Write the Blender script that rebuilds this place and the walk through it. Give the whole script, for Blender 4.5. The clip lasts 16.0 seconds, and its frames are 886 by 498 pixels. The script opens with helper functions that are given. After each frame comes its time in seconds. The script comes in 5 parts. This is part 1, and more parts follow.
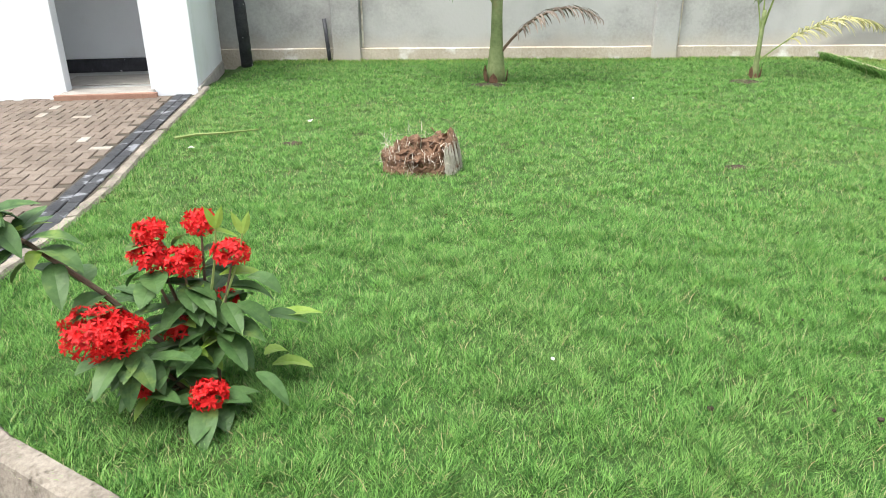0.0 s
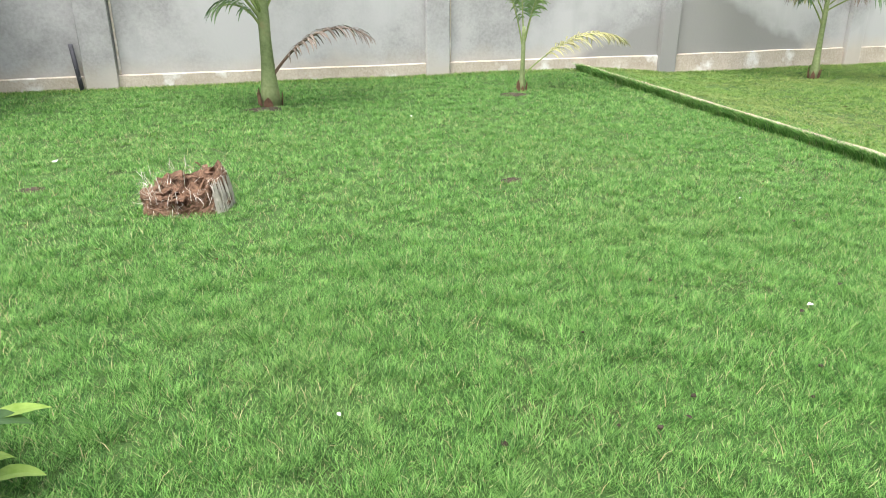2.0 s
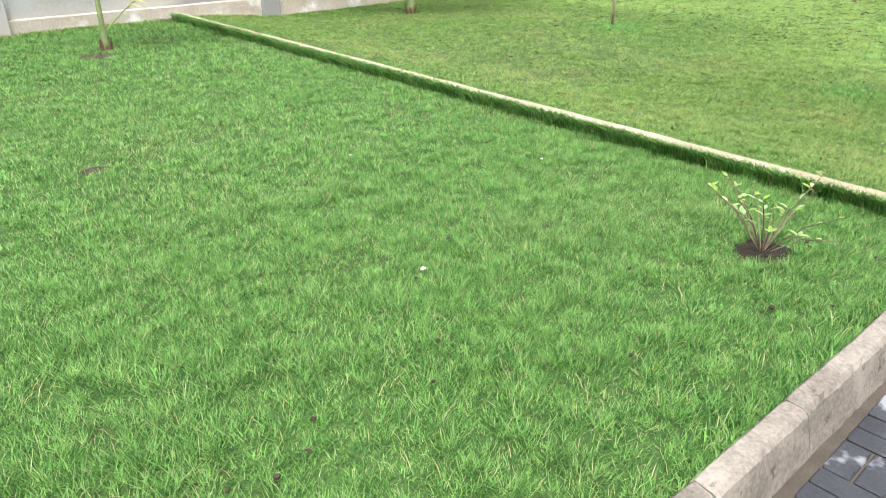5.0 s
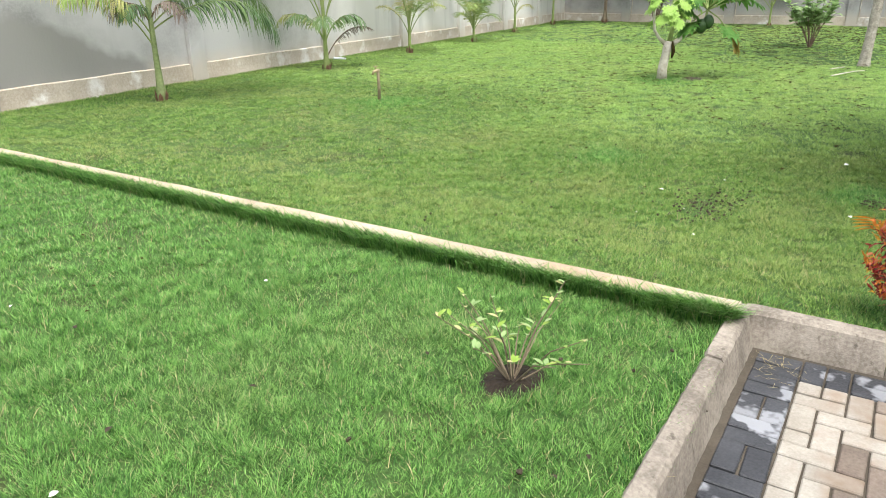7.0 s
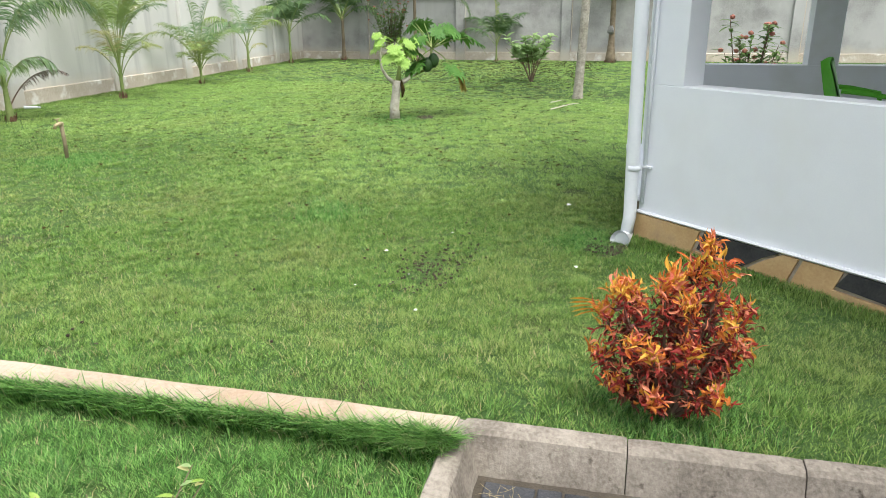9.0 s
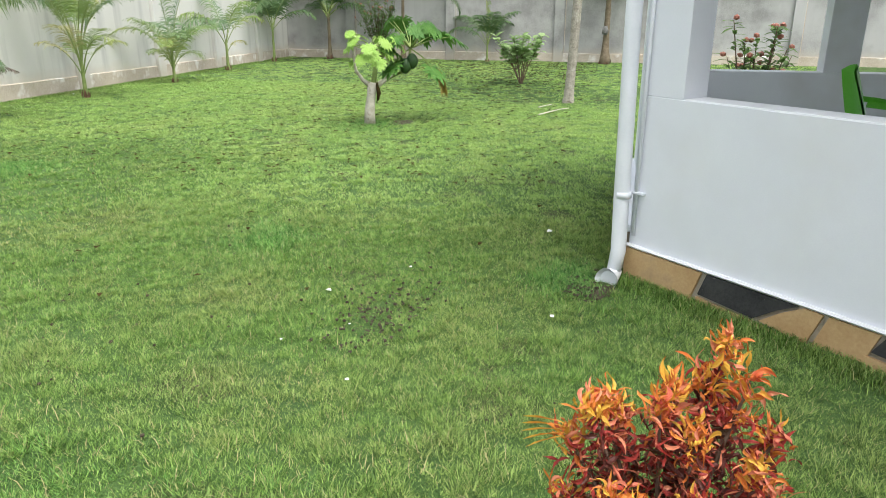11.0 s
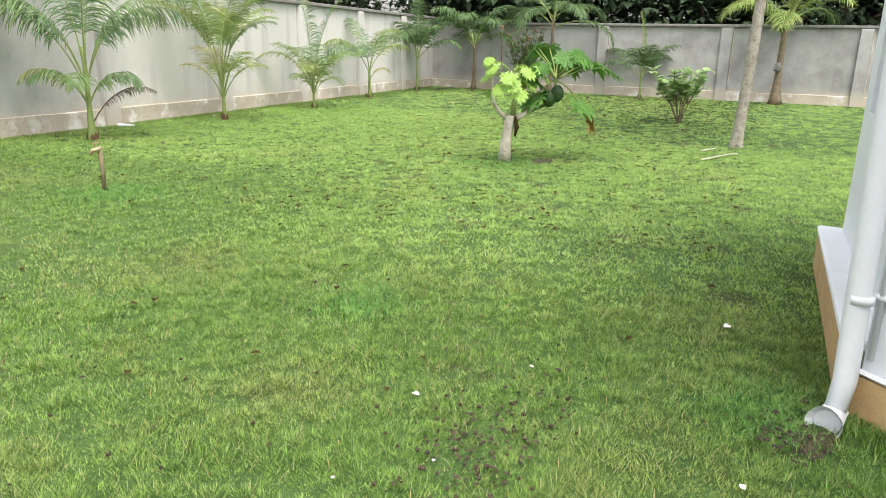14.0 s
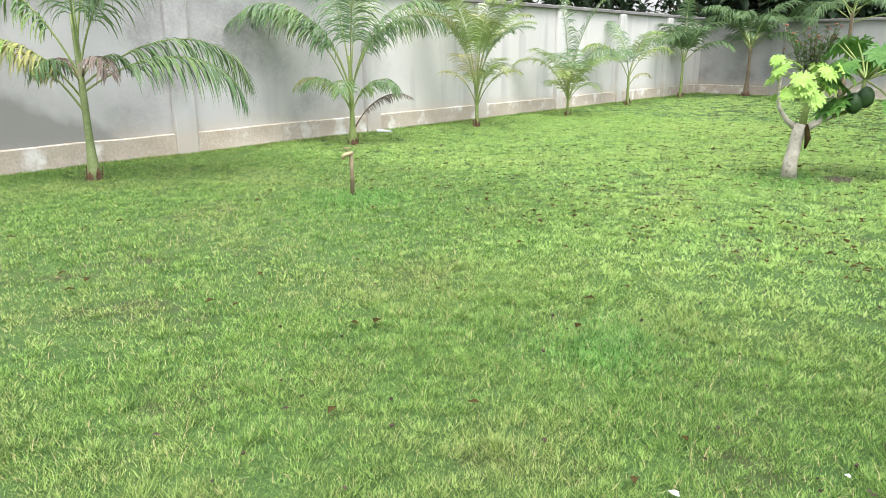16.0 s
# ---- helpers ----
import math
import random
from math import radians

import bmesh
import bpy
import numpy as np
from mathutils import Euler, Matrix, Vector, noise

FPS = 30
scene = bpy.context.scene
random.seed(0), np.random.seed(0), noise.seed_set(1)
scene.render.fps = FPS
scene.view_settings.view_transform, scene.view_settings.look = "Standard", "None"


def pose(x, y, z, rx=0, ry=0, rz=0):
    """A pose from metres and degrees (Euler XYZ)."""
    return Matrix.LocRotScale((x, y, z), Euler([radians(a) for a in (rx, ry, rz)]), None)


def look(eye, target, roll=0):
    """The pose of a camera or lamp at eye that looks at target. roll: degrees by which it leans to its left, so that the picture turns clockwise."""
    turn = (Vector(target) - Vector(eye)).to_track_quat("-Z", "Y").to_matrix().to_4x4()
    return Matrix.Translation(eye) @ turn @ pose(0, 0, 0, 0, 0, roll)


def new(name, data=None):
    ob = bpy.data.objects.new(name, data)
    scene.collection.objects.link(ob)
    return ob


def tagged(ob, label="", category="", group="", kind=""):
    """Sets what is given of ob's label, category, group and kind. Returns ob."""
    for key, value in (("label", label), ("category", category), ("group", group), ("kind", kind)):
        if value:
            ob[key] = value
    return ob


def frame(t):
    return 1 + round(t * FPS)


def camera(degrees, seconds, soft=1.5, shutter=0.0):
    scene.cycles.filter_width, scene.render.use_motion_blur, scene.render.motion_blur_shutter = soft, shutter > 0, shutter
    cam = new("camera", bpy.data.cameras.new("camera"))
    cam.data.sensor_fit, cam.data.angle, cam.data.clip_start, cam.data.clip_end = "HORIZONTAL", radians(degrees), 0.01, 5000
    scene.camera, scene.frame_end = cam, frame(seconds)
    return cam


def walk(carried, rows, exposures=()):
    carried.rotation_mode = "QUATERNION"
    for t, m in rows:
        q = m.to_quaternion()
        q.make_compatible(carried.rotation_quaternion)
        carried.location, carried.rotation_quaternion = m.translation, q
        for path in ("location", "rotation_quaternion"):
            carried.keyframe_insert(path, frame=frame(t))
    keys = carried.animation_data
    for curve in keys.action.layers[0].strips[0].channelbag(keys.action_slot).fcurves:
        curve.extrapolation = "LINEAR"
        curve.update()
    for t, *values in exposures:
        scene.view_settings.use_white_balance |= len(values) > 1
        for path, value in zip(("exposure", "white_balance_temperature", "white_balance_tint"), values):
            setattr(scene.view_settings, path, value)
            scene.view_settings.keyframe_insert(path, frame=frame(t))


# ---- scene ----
cam = camera(64.0, 16.0, soft=0.9)
PATH = [
    (0, (0.032, 0.052, 1.525), (-0.096, 1.892, 0.752), -0.4),
    (0.5, (0.089, 0.092, 1.545), (0.075, 1.955, 0.818), -0.0),
    (1, (0.127, 0.142, 1.539), (0.22, 2.023, 0.865), 0.3),
    (1.5, (0.157, 0.208, 1.529), (0.413, 2.066, 0.833), 0.3),
    (2, (0.18, 0.302, 1.529), (0.595, 2.116, 0.797), -0.1),
    (2.5, (0.223, 0.374, 1.538), (0.799, 2.122, 0.756), 0.3),
    (3, (0.25, 0.431, 1.544), (0.964, 2.116, 0.737), 1.0),
    (3.5, (0.264, 0.468, 1.529), (1.124, 2.069, 0.694), 1.0),
    (6, (1.138, 0.78, 1.588), (2.516, 1.955, 0.739), -0.7),
    (6.5, (1.378, 0.809, 1.579), (2.847, 1.9, 0.772), -1.1),
    (7, (1.694, 0.807, 1.586), (3.266, 1.817, 0.873), -0.8),
    (7.5, (1.965, 0.811, 1.571), (3.618, 1.706, 0.888), -1.2),
    (8, (2.272, 0.841, 1.576), (4.004, 1.58, 0.902), -0.9),
    (8.5, (2.508, 0.829, 1.572), (4.295, 1.437, 0.91), -1.2),
    (9, (2.777, 0.776, 1.584), (4.624, 1.217, 0.954), -0.4),
    (11.5, (3.934, 0.724, 1.559), (5.782, 1.152, 0.926), 0.3),
    (12, (4.145, 0.788, 1.555), (5.989, 1.261, 0.943), 1.0),
    (12.5, (4.382, 0.877, 1.538), (6.217, 1.379, 0.92), 1.2),
    (13, (4.599, 0.931, 1.514), (6.392, 1.563, 0.895), 0.7),
    (13.5, (4.81, 0.976, 1.49), (6.592, 1.686, 0.925), 1.2),
    (14, (5.003, 1.052, 1.455), (6.755, 1.841, 0.901), 1.3),
    (14.5, (5.198, 1.178, 1.407), (6.893, 2.074, 0.836), 1.5),
    (15, (5.292, 1.283, 1.401), (6.88, 2.356, 0.83), 0.3),
    (15.5, (5.438, 1.38, 1.383), (6.927, 2.602, 0.844), -0.3),
    (16, (5.628, 1.466, 1.359), (7.001, 2.818, 0.822), -0.3),
]
walk(cam, [(t, look(eye, target, roll)) for t, eye, target, roll in PATH],
     [(0, 1.47, 6550, 8), (1.5, 1.5, 6500, 10), (3.5, 1.57, 6300, 12), (6, 1.5, 6450, 12), (7, 1.39, 6550, 10), (8, 1.29, 6500, 10), (9, 1.24, 6500, 9), (11.5, 1.25, 6500, 10), (12.5, 1.28, 6600, 11), (14, 1.4, 6750, 12), (15, 1.52, 6550, 12), (16, 1.6, 6350, 13)])

# ---- light: bright overcast sky, soft sun ----
SUN_EL, SUN_AZ = 66, 222
world = bpy.data.worlds.new("world")
scene.world = world
world.use_nodes = True
wn = world.node_tree.nodes
sky = wn.new("ShaderNodeTexSky")
sky.sky_type = "NISHITA"
sky.sun_disc = False
sky.sun_elevation, sky.sun_rotation = radians(SUN_EL), radians(SUN_AZ)
sky.air_density, sky.dust_density = 1.0, 4.0
wn["Background"].inputs["Strength"].default_value = 0.15
# cloud cover: most of the blue is washed out
wash = wn.new("ShaderNodeHueSaturation")
wash.inputs["Saturation"].default_value = 0.3
world.node_tree.links.new(sky.outputs[0], wash.inputs["Color"])
world.node_tree.links.new(wash.outputs[0], wn["Background"].inputs["Color"])
sun_data = bpy.data.lights.new("sun", "SUN")
sun_data.energy, sun_data.angle, sun_data.color = 1.15, radians(38), (1, 0.98, 0.94)
sun = new("sun", sun_data)
el, az = radians(SUN_EL), radians(SUN_AZ)
toward = Vector((math.sin(az) * math.cos(el), math.cos(az) * math.cos(el), math.sin(el)))
sun.matrix_world = look(toward * 60, (0, 0, 0))

# ---- materials ----
R = random.Random(7)
NP = np.random.RandomState(11)


def mat(name, c1, c2, scale=3.0, rough=0.8, bump=0.2, fine=60.0, mix=0.5, c3=None, c3scale=0.7, c3at=(0.5, 0.7), spec=0.3, glow=0.0, metal=0.0, vary=0.0, hard=1.0):
    """Two-tone procedural surface in world metres: broad patches, fine grain, optional third tone, bump."""
    m = bpy.data.materials.new(name)
    m.use_nodes = True
    n, l = m.node_tree.nodes, m.node_tree.links
    b = n["Principled BSDF"]
    pos = n.new("ShaderNodeNewGeometry")

    def noise_at(sc, detail=4.0, r=0.6):
        t = n.new("ShaderNodeTexNoise")
        t.inputs["Scale"].default_value, t.inputs["Detail"].default_value, t.inputs["Roughness"].default_value = sc, detail, r
        l.new(pos.outputs["Position"], t.inputs["Vector"])
        return t.outputs["Fac"]

    def ramp(f, lo, hi):
        t = n.new("ShaderNodeMapRange")
        t.inputs["From Min"].default_value, t.inputs["From Max"].default_value = lo, hi
        l.new(f, t.inputs["Value"])
        return t.outputs["Result"]

    def blend(f, a, c):
        t = n.new("ShaderNodeMix")
        t.data_type = "RGBA"
        l.new(f, t.inputs["Factor"])
        for v, s in ((a, t.inputs[6]), (c, t.inputs[7])):
            if isinstance(v, tuple):
                s.default_value = (*v, 1)
            else:
                l.new(v, s)
        return t.outputs[2]

    coarse, grain = noise_at(scale), noise_at(fine, 2.0)
    both = n.new("ShaderNodeMath")
    both.operation = "MULTIPLY_ADD"
    l.new(grain, both.inputs[0])
    both.inputs[1].default_value = mix
    l.new(coarse, both.inputs[2])
    col = blend(ramp(both.outputs[0], (0.5 + mix * 0.5) - (0.15 + mix * 0.15) * hard, (0.5 + mix * 0.5) + (0.15 + mix * 0.15) * hard), c1, c2)
    if c3:
        col = blend(ramp(noise_at(c3scale), *c3at), col, c3)
    if vary:
        info = n.new("ShaderNodeObjectInfo")
        hsv = n.new("ShaderNodeHueSaturation")
        l.new(ramp(info.outputs["Random"], 0, 1), hsv.inputs["Value"])
        hsv.inputs["Value"].default_value = 1
        v = n.new("ShaderNodeMapRange")
        v.inputs["To Min"].default_value, v.inputs["To Max"].default_value = 1 - vary, 1 + vary
        l.new(info.outputs["Random"], v.inputs["Value"])
        l.new(v.outputs["Result"], hsv.inputs["Value"])
        l.new(col, hsv.inputs["Color"])
        col = hsv.outputs["Color"]
    l.new(col, b.inputs["Base Color"])
    b.inputs["Roughness"].default_value = rough
    b.inputs["Specular IOR Level"].default_value = spec
    b.inputs["Metallic"].default_value = metal
    if bump:
        bm_ = n.new("ShaderNodeBump")
        bm_.inputs["Strength"].default_value, bm_.inputs["Distance"].default_value = bump, 0.02
        l.new(both.outputs[0], bm_.inputs["Height"])
        l.new(bm_.outputs[0], b.inputs["Normal"])
    if glow:
        tr = n.new("ShaderNodeBsdfTranslucent")
        l.new(col, tr.inputs["Color"])
        mx = n.new("ShaderNodeMixShader")
        mx.inputs[0].default_value = glow
        l.new(b.outputs[0], mx.inputs[1])
        l.new(tr.outputs[0], mx.inputs[2])
        l.new(mx.outputs[0], n["Material Output"].inputs["Surface"])
    return m


M_SOIL = mat("soil_under_grass", (0.03, 0.07, 0.014), (0.085, 0.155, 0.04), 2.0, 0.95, 0.8, 70, 1.5, c3=(0.06, 0.05, 0.025), c3scale=1.3, c3at=(0.55, 0.75))
def grass_mat(name, dark, light, straw, sun_bleached, clump=9.0, blades=1.1, clumps=1.8, bleach=(0.5, 0.75), broad=0.55):
    """Blades that differ one by one and clump by clump, with a few straw-coloured ones and broad bleached areas."""
    m = bpy.data.materials.new(name)
    m.use_nodes = True
    n, l = m.node_tree.nodes, m.node_tree.links
    b = n["Principled BSDF"]
    geo = n.new("ShaderNodeNewGeometry")

    def noise_at(sc, detail):
        t = n.new("ShaderNodeTexNoise")
        t.inputs["Scale"].default_value, t.inputs["Detail"].default_value, t.inputs["Roughness"].default_value = sc, detail, 0.65
        l.new(geo.outputs["Position"], t.inputs["Vector"])
        return t.outputs["Fac"]

    def ranged(f, lo, hi, top=1.0):
        t = n.new("ShaderNodeMapRange")
        t.inputs["From Min"].default_value, t.inputs["From Max"].default_value, t.inputs["To Max"].default_value = lo, hi, top
        l.new(f, t.inputs["Value"])
        return t.outputs["Result"]

    def mixed(f, a, c):
        t = n.new("ShaderNodeMix")
        t.data_type = "RGBA"
        l.new(f, t.inputs["Factor"])
        for v, k in ((a, 6), (c, 7)):
            if isinstance(v, tuple):
                t.inputs[k].default_value = (*v, 1)
            else:
                l.new(v, t.inputs[k])
        return t.outputs[2]

    one = geo.outputs["Random Per Island"]
    ad = n.new("ShaderNodeMath")
    ad.operation = "MULTIPLY_ADD"
    l.new(noise_at(clump, 3.0), ad.inputs[0])
    ad.inputs[1].default_value = clumps
    sc = n.new("ShaderNodeMath")
    sc.operation = "MULTIPLY_ADD"
    l.new(one, sc.inputs[0])
    sc.inputs[1].default_value, sc.inputs[2].default_value = blades, 0.5 - 0.5 * blades - 0.5 * clumps
    l.new(sc.outputs[0], ad.inputs[2])
    col = mixed(ranged(ad.outputs[0], 0, 1), dark, light)
    col = mixed(ranged(noise_at(broad, 4.0), bleach[0], bleach[1], 0.75), col, mixed(ranged(one, 0, 1), dark, sun_bleached))
    col = mixed(ranged(one, 0.945, 0.955), col, straw)
    l.new(col, b.inputs["Base Color"])
    b.inputs["Roughness"].default_value, b.inputs["Specular IOR Level"].default_value = 0.5, 0.3
    tr = n.new("ShaderNodeBsdfTranslucent")
    l.new(col, tr.inputs["Color"])
    mx = n.new("ShaderNodeMixShader")
    mx.inputs[0].default_value = 0.35
    l.new(b.outputs[0], mx.inputs[1])
    l.new(tr.outputs[0], mx.inputs[2])
    l.new(mx.outputs[0], n["Material Output"].inputs["Surface"])
    return m


M_GRASS1 = grass_mat("lawn_grass_lush", (0.032, 0.125, 0.02), (0.275, 0.525, 0.13), (0.47, 0.47, 0.24), (0.41, 0.57, 0.2), 11.0, 1.2, 1.3)
M_GRASS2 = grass_mat("lawn_grass_paler", (0.05, 0.125, 0.018), (0.315, 0.5, 0.12), (0.48, 0.45, 0.21), (0.56, 0.59, 0.22), 11.0, 1.2, 1.3, (0.46, 0.72))
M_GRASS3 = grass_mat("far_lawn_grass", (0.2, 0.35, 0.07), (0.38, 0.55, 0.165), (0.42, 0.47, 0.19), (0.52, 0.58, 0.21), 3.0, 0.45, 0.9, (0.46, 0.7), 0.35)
M_STRAW = mat("dry_straw", (0.34, 0.28, 0.13), (0.5, 0.43, 0.24), 8, 0.8, 0, 50)
M_KERB = mat("weathered_kerb_concrete", (0.15, 0.13, 0.107), (0.31, 0.275, 0.23), 5, 0.95, 0.3, 60, 0.6, c3=(0.07, 0.058, 0.044), c3scale=16, c3at=(0.62, 0.74), hard=0.8, vary=0.08)
M_DIV = mat("pale_cement_divider", (0.33, 0.26, 0.185), (0.48, 0.4, 0.31), 3, 0.9, 0.4, 60, 0.6, c3=(0.36, 0.23, 0.14), c3scale=1.3, c3at=(0.55, 0.75))
M_PAVE = mat("cream_paver", (0.27, 0.245, 0.205), (0.4, 0.375, 0.33), 4, 0.85, 0.25, 80, 0.5, c3=(0.25, 0.19, 0.14), c3scale=2.2, c3at=(0.5, 0.65), vary=0.12)
M_PAVE2 = mat("brown_weathered_paver", (0.13, 0.1, 0.08), (0.23, 0.19, 0.155), 3, 0.9, 0.3, 70, 0.6, c3=(0.12, 0.1, 0.08), c3scale=0.9, c3at=(0.5, 0.7), vary=0.25)
# the pale third tone paints the reflections of wet patches
M_DARK = mat("charcoal_paver_wet_sheen", (0.03, 0.032, 0.037), (0.065, 0.068, 0.075), 5, 0.6, 0.25, 80, 0.5, c3=(0.26, 0.27, 0.29), c3scale=3.4, c3at=(0.57, 0.61), vary=0.15)
M_JOINT = mat("damp_joint_sand", (0.06, 0.05, 0.038), (0.1, 0.085, 0.065), 9, 0.95, 0.4, 90)
M_WHITE = mat("white_wall_paint", (0.76, 0.785, 0.83), (0.82, 0.84, 0.875), 1.2, 0.7, 0.06, 120, 0.3, c3=(0.74, 0.75, 0.76), c3scale=1.1, c3at=(0.55, 0.85))
M_WHITE2 = mat("grubby_white_paint", (0.72, 0.74, 0.76), (0.8, 0.82, 0.84), 1.0, 0.75, 0.08, 90, 0.3, c3=(0.62, 0.62, 0.58), c3scale=0.9, c3at=(0.55, 0.8))
M_PIPE = mat("white_plastic_pipe", (0.72, 0.75, 0.79), (0.79, 0.81, 0.84), 2.0, 0.5, 0.0, 60)
M_TAN = mat("tan_stone_slab", (0.45, 0.28, 0.13), (0.6, 0.42, 0.22), 3, 0.75, 0.25, 60, 0.4, c3=(0.36, 0.24, 0.14), c3scale=3, c3at=(0.55, 0.75))
M_BLACKSTONE = mat("black_stone_slab", (0.025, 0.025, 0.028), (0.06, 0.06, 0.06), 6, 0.7, 0.3, 60, 0.5, c3=(0.25, 0.24, 0.22), c3scale=9, c3at=(0.66, 0.72))
M_MORTAR = mat("stone_mortar", (0.3, 0.26, 0.2), (0.42, 0.37, 0.3), 7, 0.95, 0.5, 70)
M_BARK = mat("pale_grey_trunk", (0.2, 0.18, 0.145), (0.42, 0.39, 0.33), 9, 0.9, 0.5, 35, 0.8)
M_CROWNSHAFT = mat("green_palm_trunk", (0.14, 0.185, 0.07), (0.28, 0.33, 0.15), 3, 0.6, 0.15, 30, 0.5, c3=(0.3, 0.24, 0.12), c3scale=2.5, c3at=(0.58, 0.75))
M_HUSK = mat("brown_leaf_base", (0.085, 0.045, 0.026), (0.23, 0.135, 0.085), 9, 0.9, 0.4, 50)
M_PALMBARK = mat("brown_palm_bark", (0.13, 0.1, 0.065), (0.27, 0.215, 0.15), 6, 0.9, 0.4, 40)
M_FROND = mat("palm_frond_green", (0.085, 0.165, 0.065), (0.2, 0.31, 0.14), 2, 0.5, 0, 20, c3=(0.22, 0.3, 0.08), c3scale=1.0, c3at=(0.5, 0.7), glow=0.25)
M_FRONDY = mat("palm_frond_yellow_green", (0.15, 0.25, 0.06), (0.29, 0.38, 0.11), 2, 0.55, 0, 20, c3=(0.42, 0.4, 0.15), c3scale=1.2, c3at=(0.5, 0.7), glow=0.3)
M_FRONDP = mat("palm_frond_pale_yellow", (0.42, 0.4, 0.17), (0.58, 0.54, 0.28), 3, 0.6, 0, 30, glow=0.3)
M_FRONDD = mat("palm_frond_dry", (0.14, 0.11, 0.09), (0.25, 0.2, 0.16), 4, 0.85, 0, 30)
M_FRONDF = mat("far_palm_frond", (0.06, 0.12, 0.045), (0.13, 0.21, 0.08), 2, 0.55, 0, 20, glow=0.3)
M_STEM = mat("green_leaf_stalk", (0.16, 0.22, 0.06), (0.27, 0.33, 0.12), 5, 0.6, 0, 30)
M_TWIG = mat("brown_twig", (0.1, 0.065, 0.045), (0.2, 0.14, 0.1), 9, 0.9, 0.2, 40)
M_IXLEAF = mat("ixora_leaf", (0.045, 0.105, 0.03), (0.1, 0.185, 0.06), 9, 0.5, 0.15, 50, c3=(0.2, 0.29, 0.07), c3scale=7, c3at=(0.58, 0.75), glow=0.15, spec=0.3)
M_IXYOUNG = mat("ixora_young_leaf", (0.22, 0.36, 0.05), (0.36, 0.5, 0.12), 9, 0.4, 0.1, 40, glow=0.3)
M_RED = mat("scarlet_petals", (0.6, 0.008, 0.012), (0.82, 0.03, 0.03), 25, 0.55, 0, 90, c3=(0.3, 0.01, 0.015), c3scale=18, c3at=(0.55, 0.75), glow=0.2)
M_CROTON = [mat("croton_" + n, a, b, 14, 0.42, 0.1, 60, c3=c, c3scale=12, c3at=(0.5, 0.7), glow=0.2) for n, a, b, c in (
    ("orange", (0.5, 0.13, 0.025), (0.66, 0.24, 0.045), (0.5, 0.06, 0.04)),
    ("yellow", (0.6, 0.32, 0.04), (0.72, 0.45, 0.07), (0.62, 0.17, 0.03)),
    ("crimson", (0.22, 0.022, 0.02), (0.42, 0.05, 0.035), (0.12, 0.03, 0.02)),
    ("salmon", (0.6, 0.16, 0.1), (0.72, 0.3, 0.16), (0.5, 0.08, 0.05)),
    ("maroon", (0.06, 0.02, 0.015), (0.14, 0.035, 0.025), (0.08, 0.06, 0.02)))]
M_PAPY = mat("papaya_leaf_lime", (0.27, 0.46, 0.08), (0.42, 0.6, 0.17), 5, 0.5, 0, 30, glow=0.35)
M_PAPG = mat("papaya_leaf_green", (0.06, 0.17, 0.03), (0.14, 0.3, 0.06), 4, 0.5, 0, 30, glow=0.3)
M_PAPD = mat("papaya_leaf_dry", (0.32, 0.22, 0.05), (0.45, 0.36, 0.1), 5, 0.8, 0, 30, glow=0.2)
M_PAPBARK = mat("papaya_bark", (0.36, 0.33, 0.26), (0.58, 0.54, 0.46), 9, 0.9, 0.5, 50, 0.6, c3=(0.2, 0.16, 0.12), c3scale=11, c3at=(0.6, 0.7))
M_FRUIT = mat("dark_green_papaya_skin", (0.02, 0.05, 0.015), (0.04, 0.085, 0.025), 6, 0.4, 0, 30)
M_BUSH = mat("pale_shrub_leaf", (0.24, 0.38, 0.14), (0.44, 0.57, 0.27), 4, 0.5, 0, 30, glow=0.4)
M_OLEA = mat("flowering_shrub_leaf", (0.1, 0.18, 0.06), (0.2, 0.3, 0.1), 4, 0.5, 0, 30, glow=0.45)
M_PINK = mat("dull_pink_blossom", (0.3, 0.1, 0.075), (0.42, 0.19, 0.14), 9, 0.6, 0, 40)
M_TREE = mat("dark_tree_leaf", (0.012, 0.028, 0.012), (0.04, 0.07, 0.03), 1.5, 0.7, 0, 20)
M_STUMP = mat("fibrous_palm_stump", (0.06, 0.032, 0.02), (0.25, 0.15, 0.095), 14, 0.95, 0.9, 50, 0.9, c3=(0.36, 0.27, 0.19), c3scale=9, c3at=(0.58, 0.72))
M_ROOT = mat("grey_root_fibre", (0.44, 0.4, 0.33), (0.64, 0.6, 0.52), 12, 0.95, 0.4, 60)
M_BROWNMETAL = mat("rusty_standpipe", (0.13, 0.105, 0.06), (0.23, 0.19, 0.115), 10, 0.75, 0.3, 70)
M_BRASS = mat("tarnished_brass", (0.28, 0.23, 0.13), (0.4, 0.33, 0.2), 12, 0.5, 0.1, 70, metal=0.5)
M_BLACK = mat("black_peeling_paint", (0.03, 0.03, 0.035), (0.07, 0.07, 0.08), 8, 0.6, 0.3, 60, c3=(0.6, 0.6, 0.62), c3scale=9, c3at=(0.64, 0.68))
M_GREEN = mat("green_plastic", (0.1, 0.42, 0.03), (0.14, 0.5, 0.05), 3, 0.4, 0, 50)
M_DIRT = mat("bare_dirt", (0.035, 0.026, 0.018), (0.085, 0.065, 0.045), 12, 0.95, 0.6, 60)
# flat dug soil; the shade inside the hole is put into its colour
M_HOLE = mat("shaded_hole_soil", (0.012, 0.009, 0.006), (0.04, 0.029, 0.02), 14, 0.95, 0.8, 70)
M_DEBRIS = mat("dark_dead_leaves", (0.025, 0.02, 0.008), (0.07, 0.05, 0.02), 9, 1.0, 0, 50, spec=0.0)
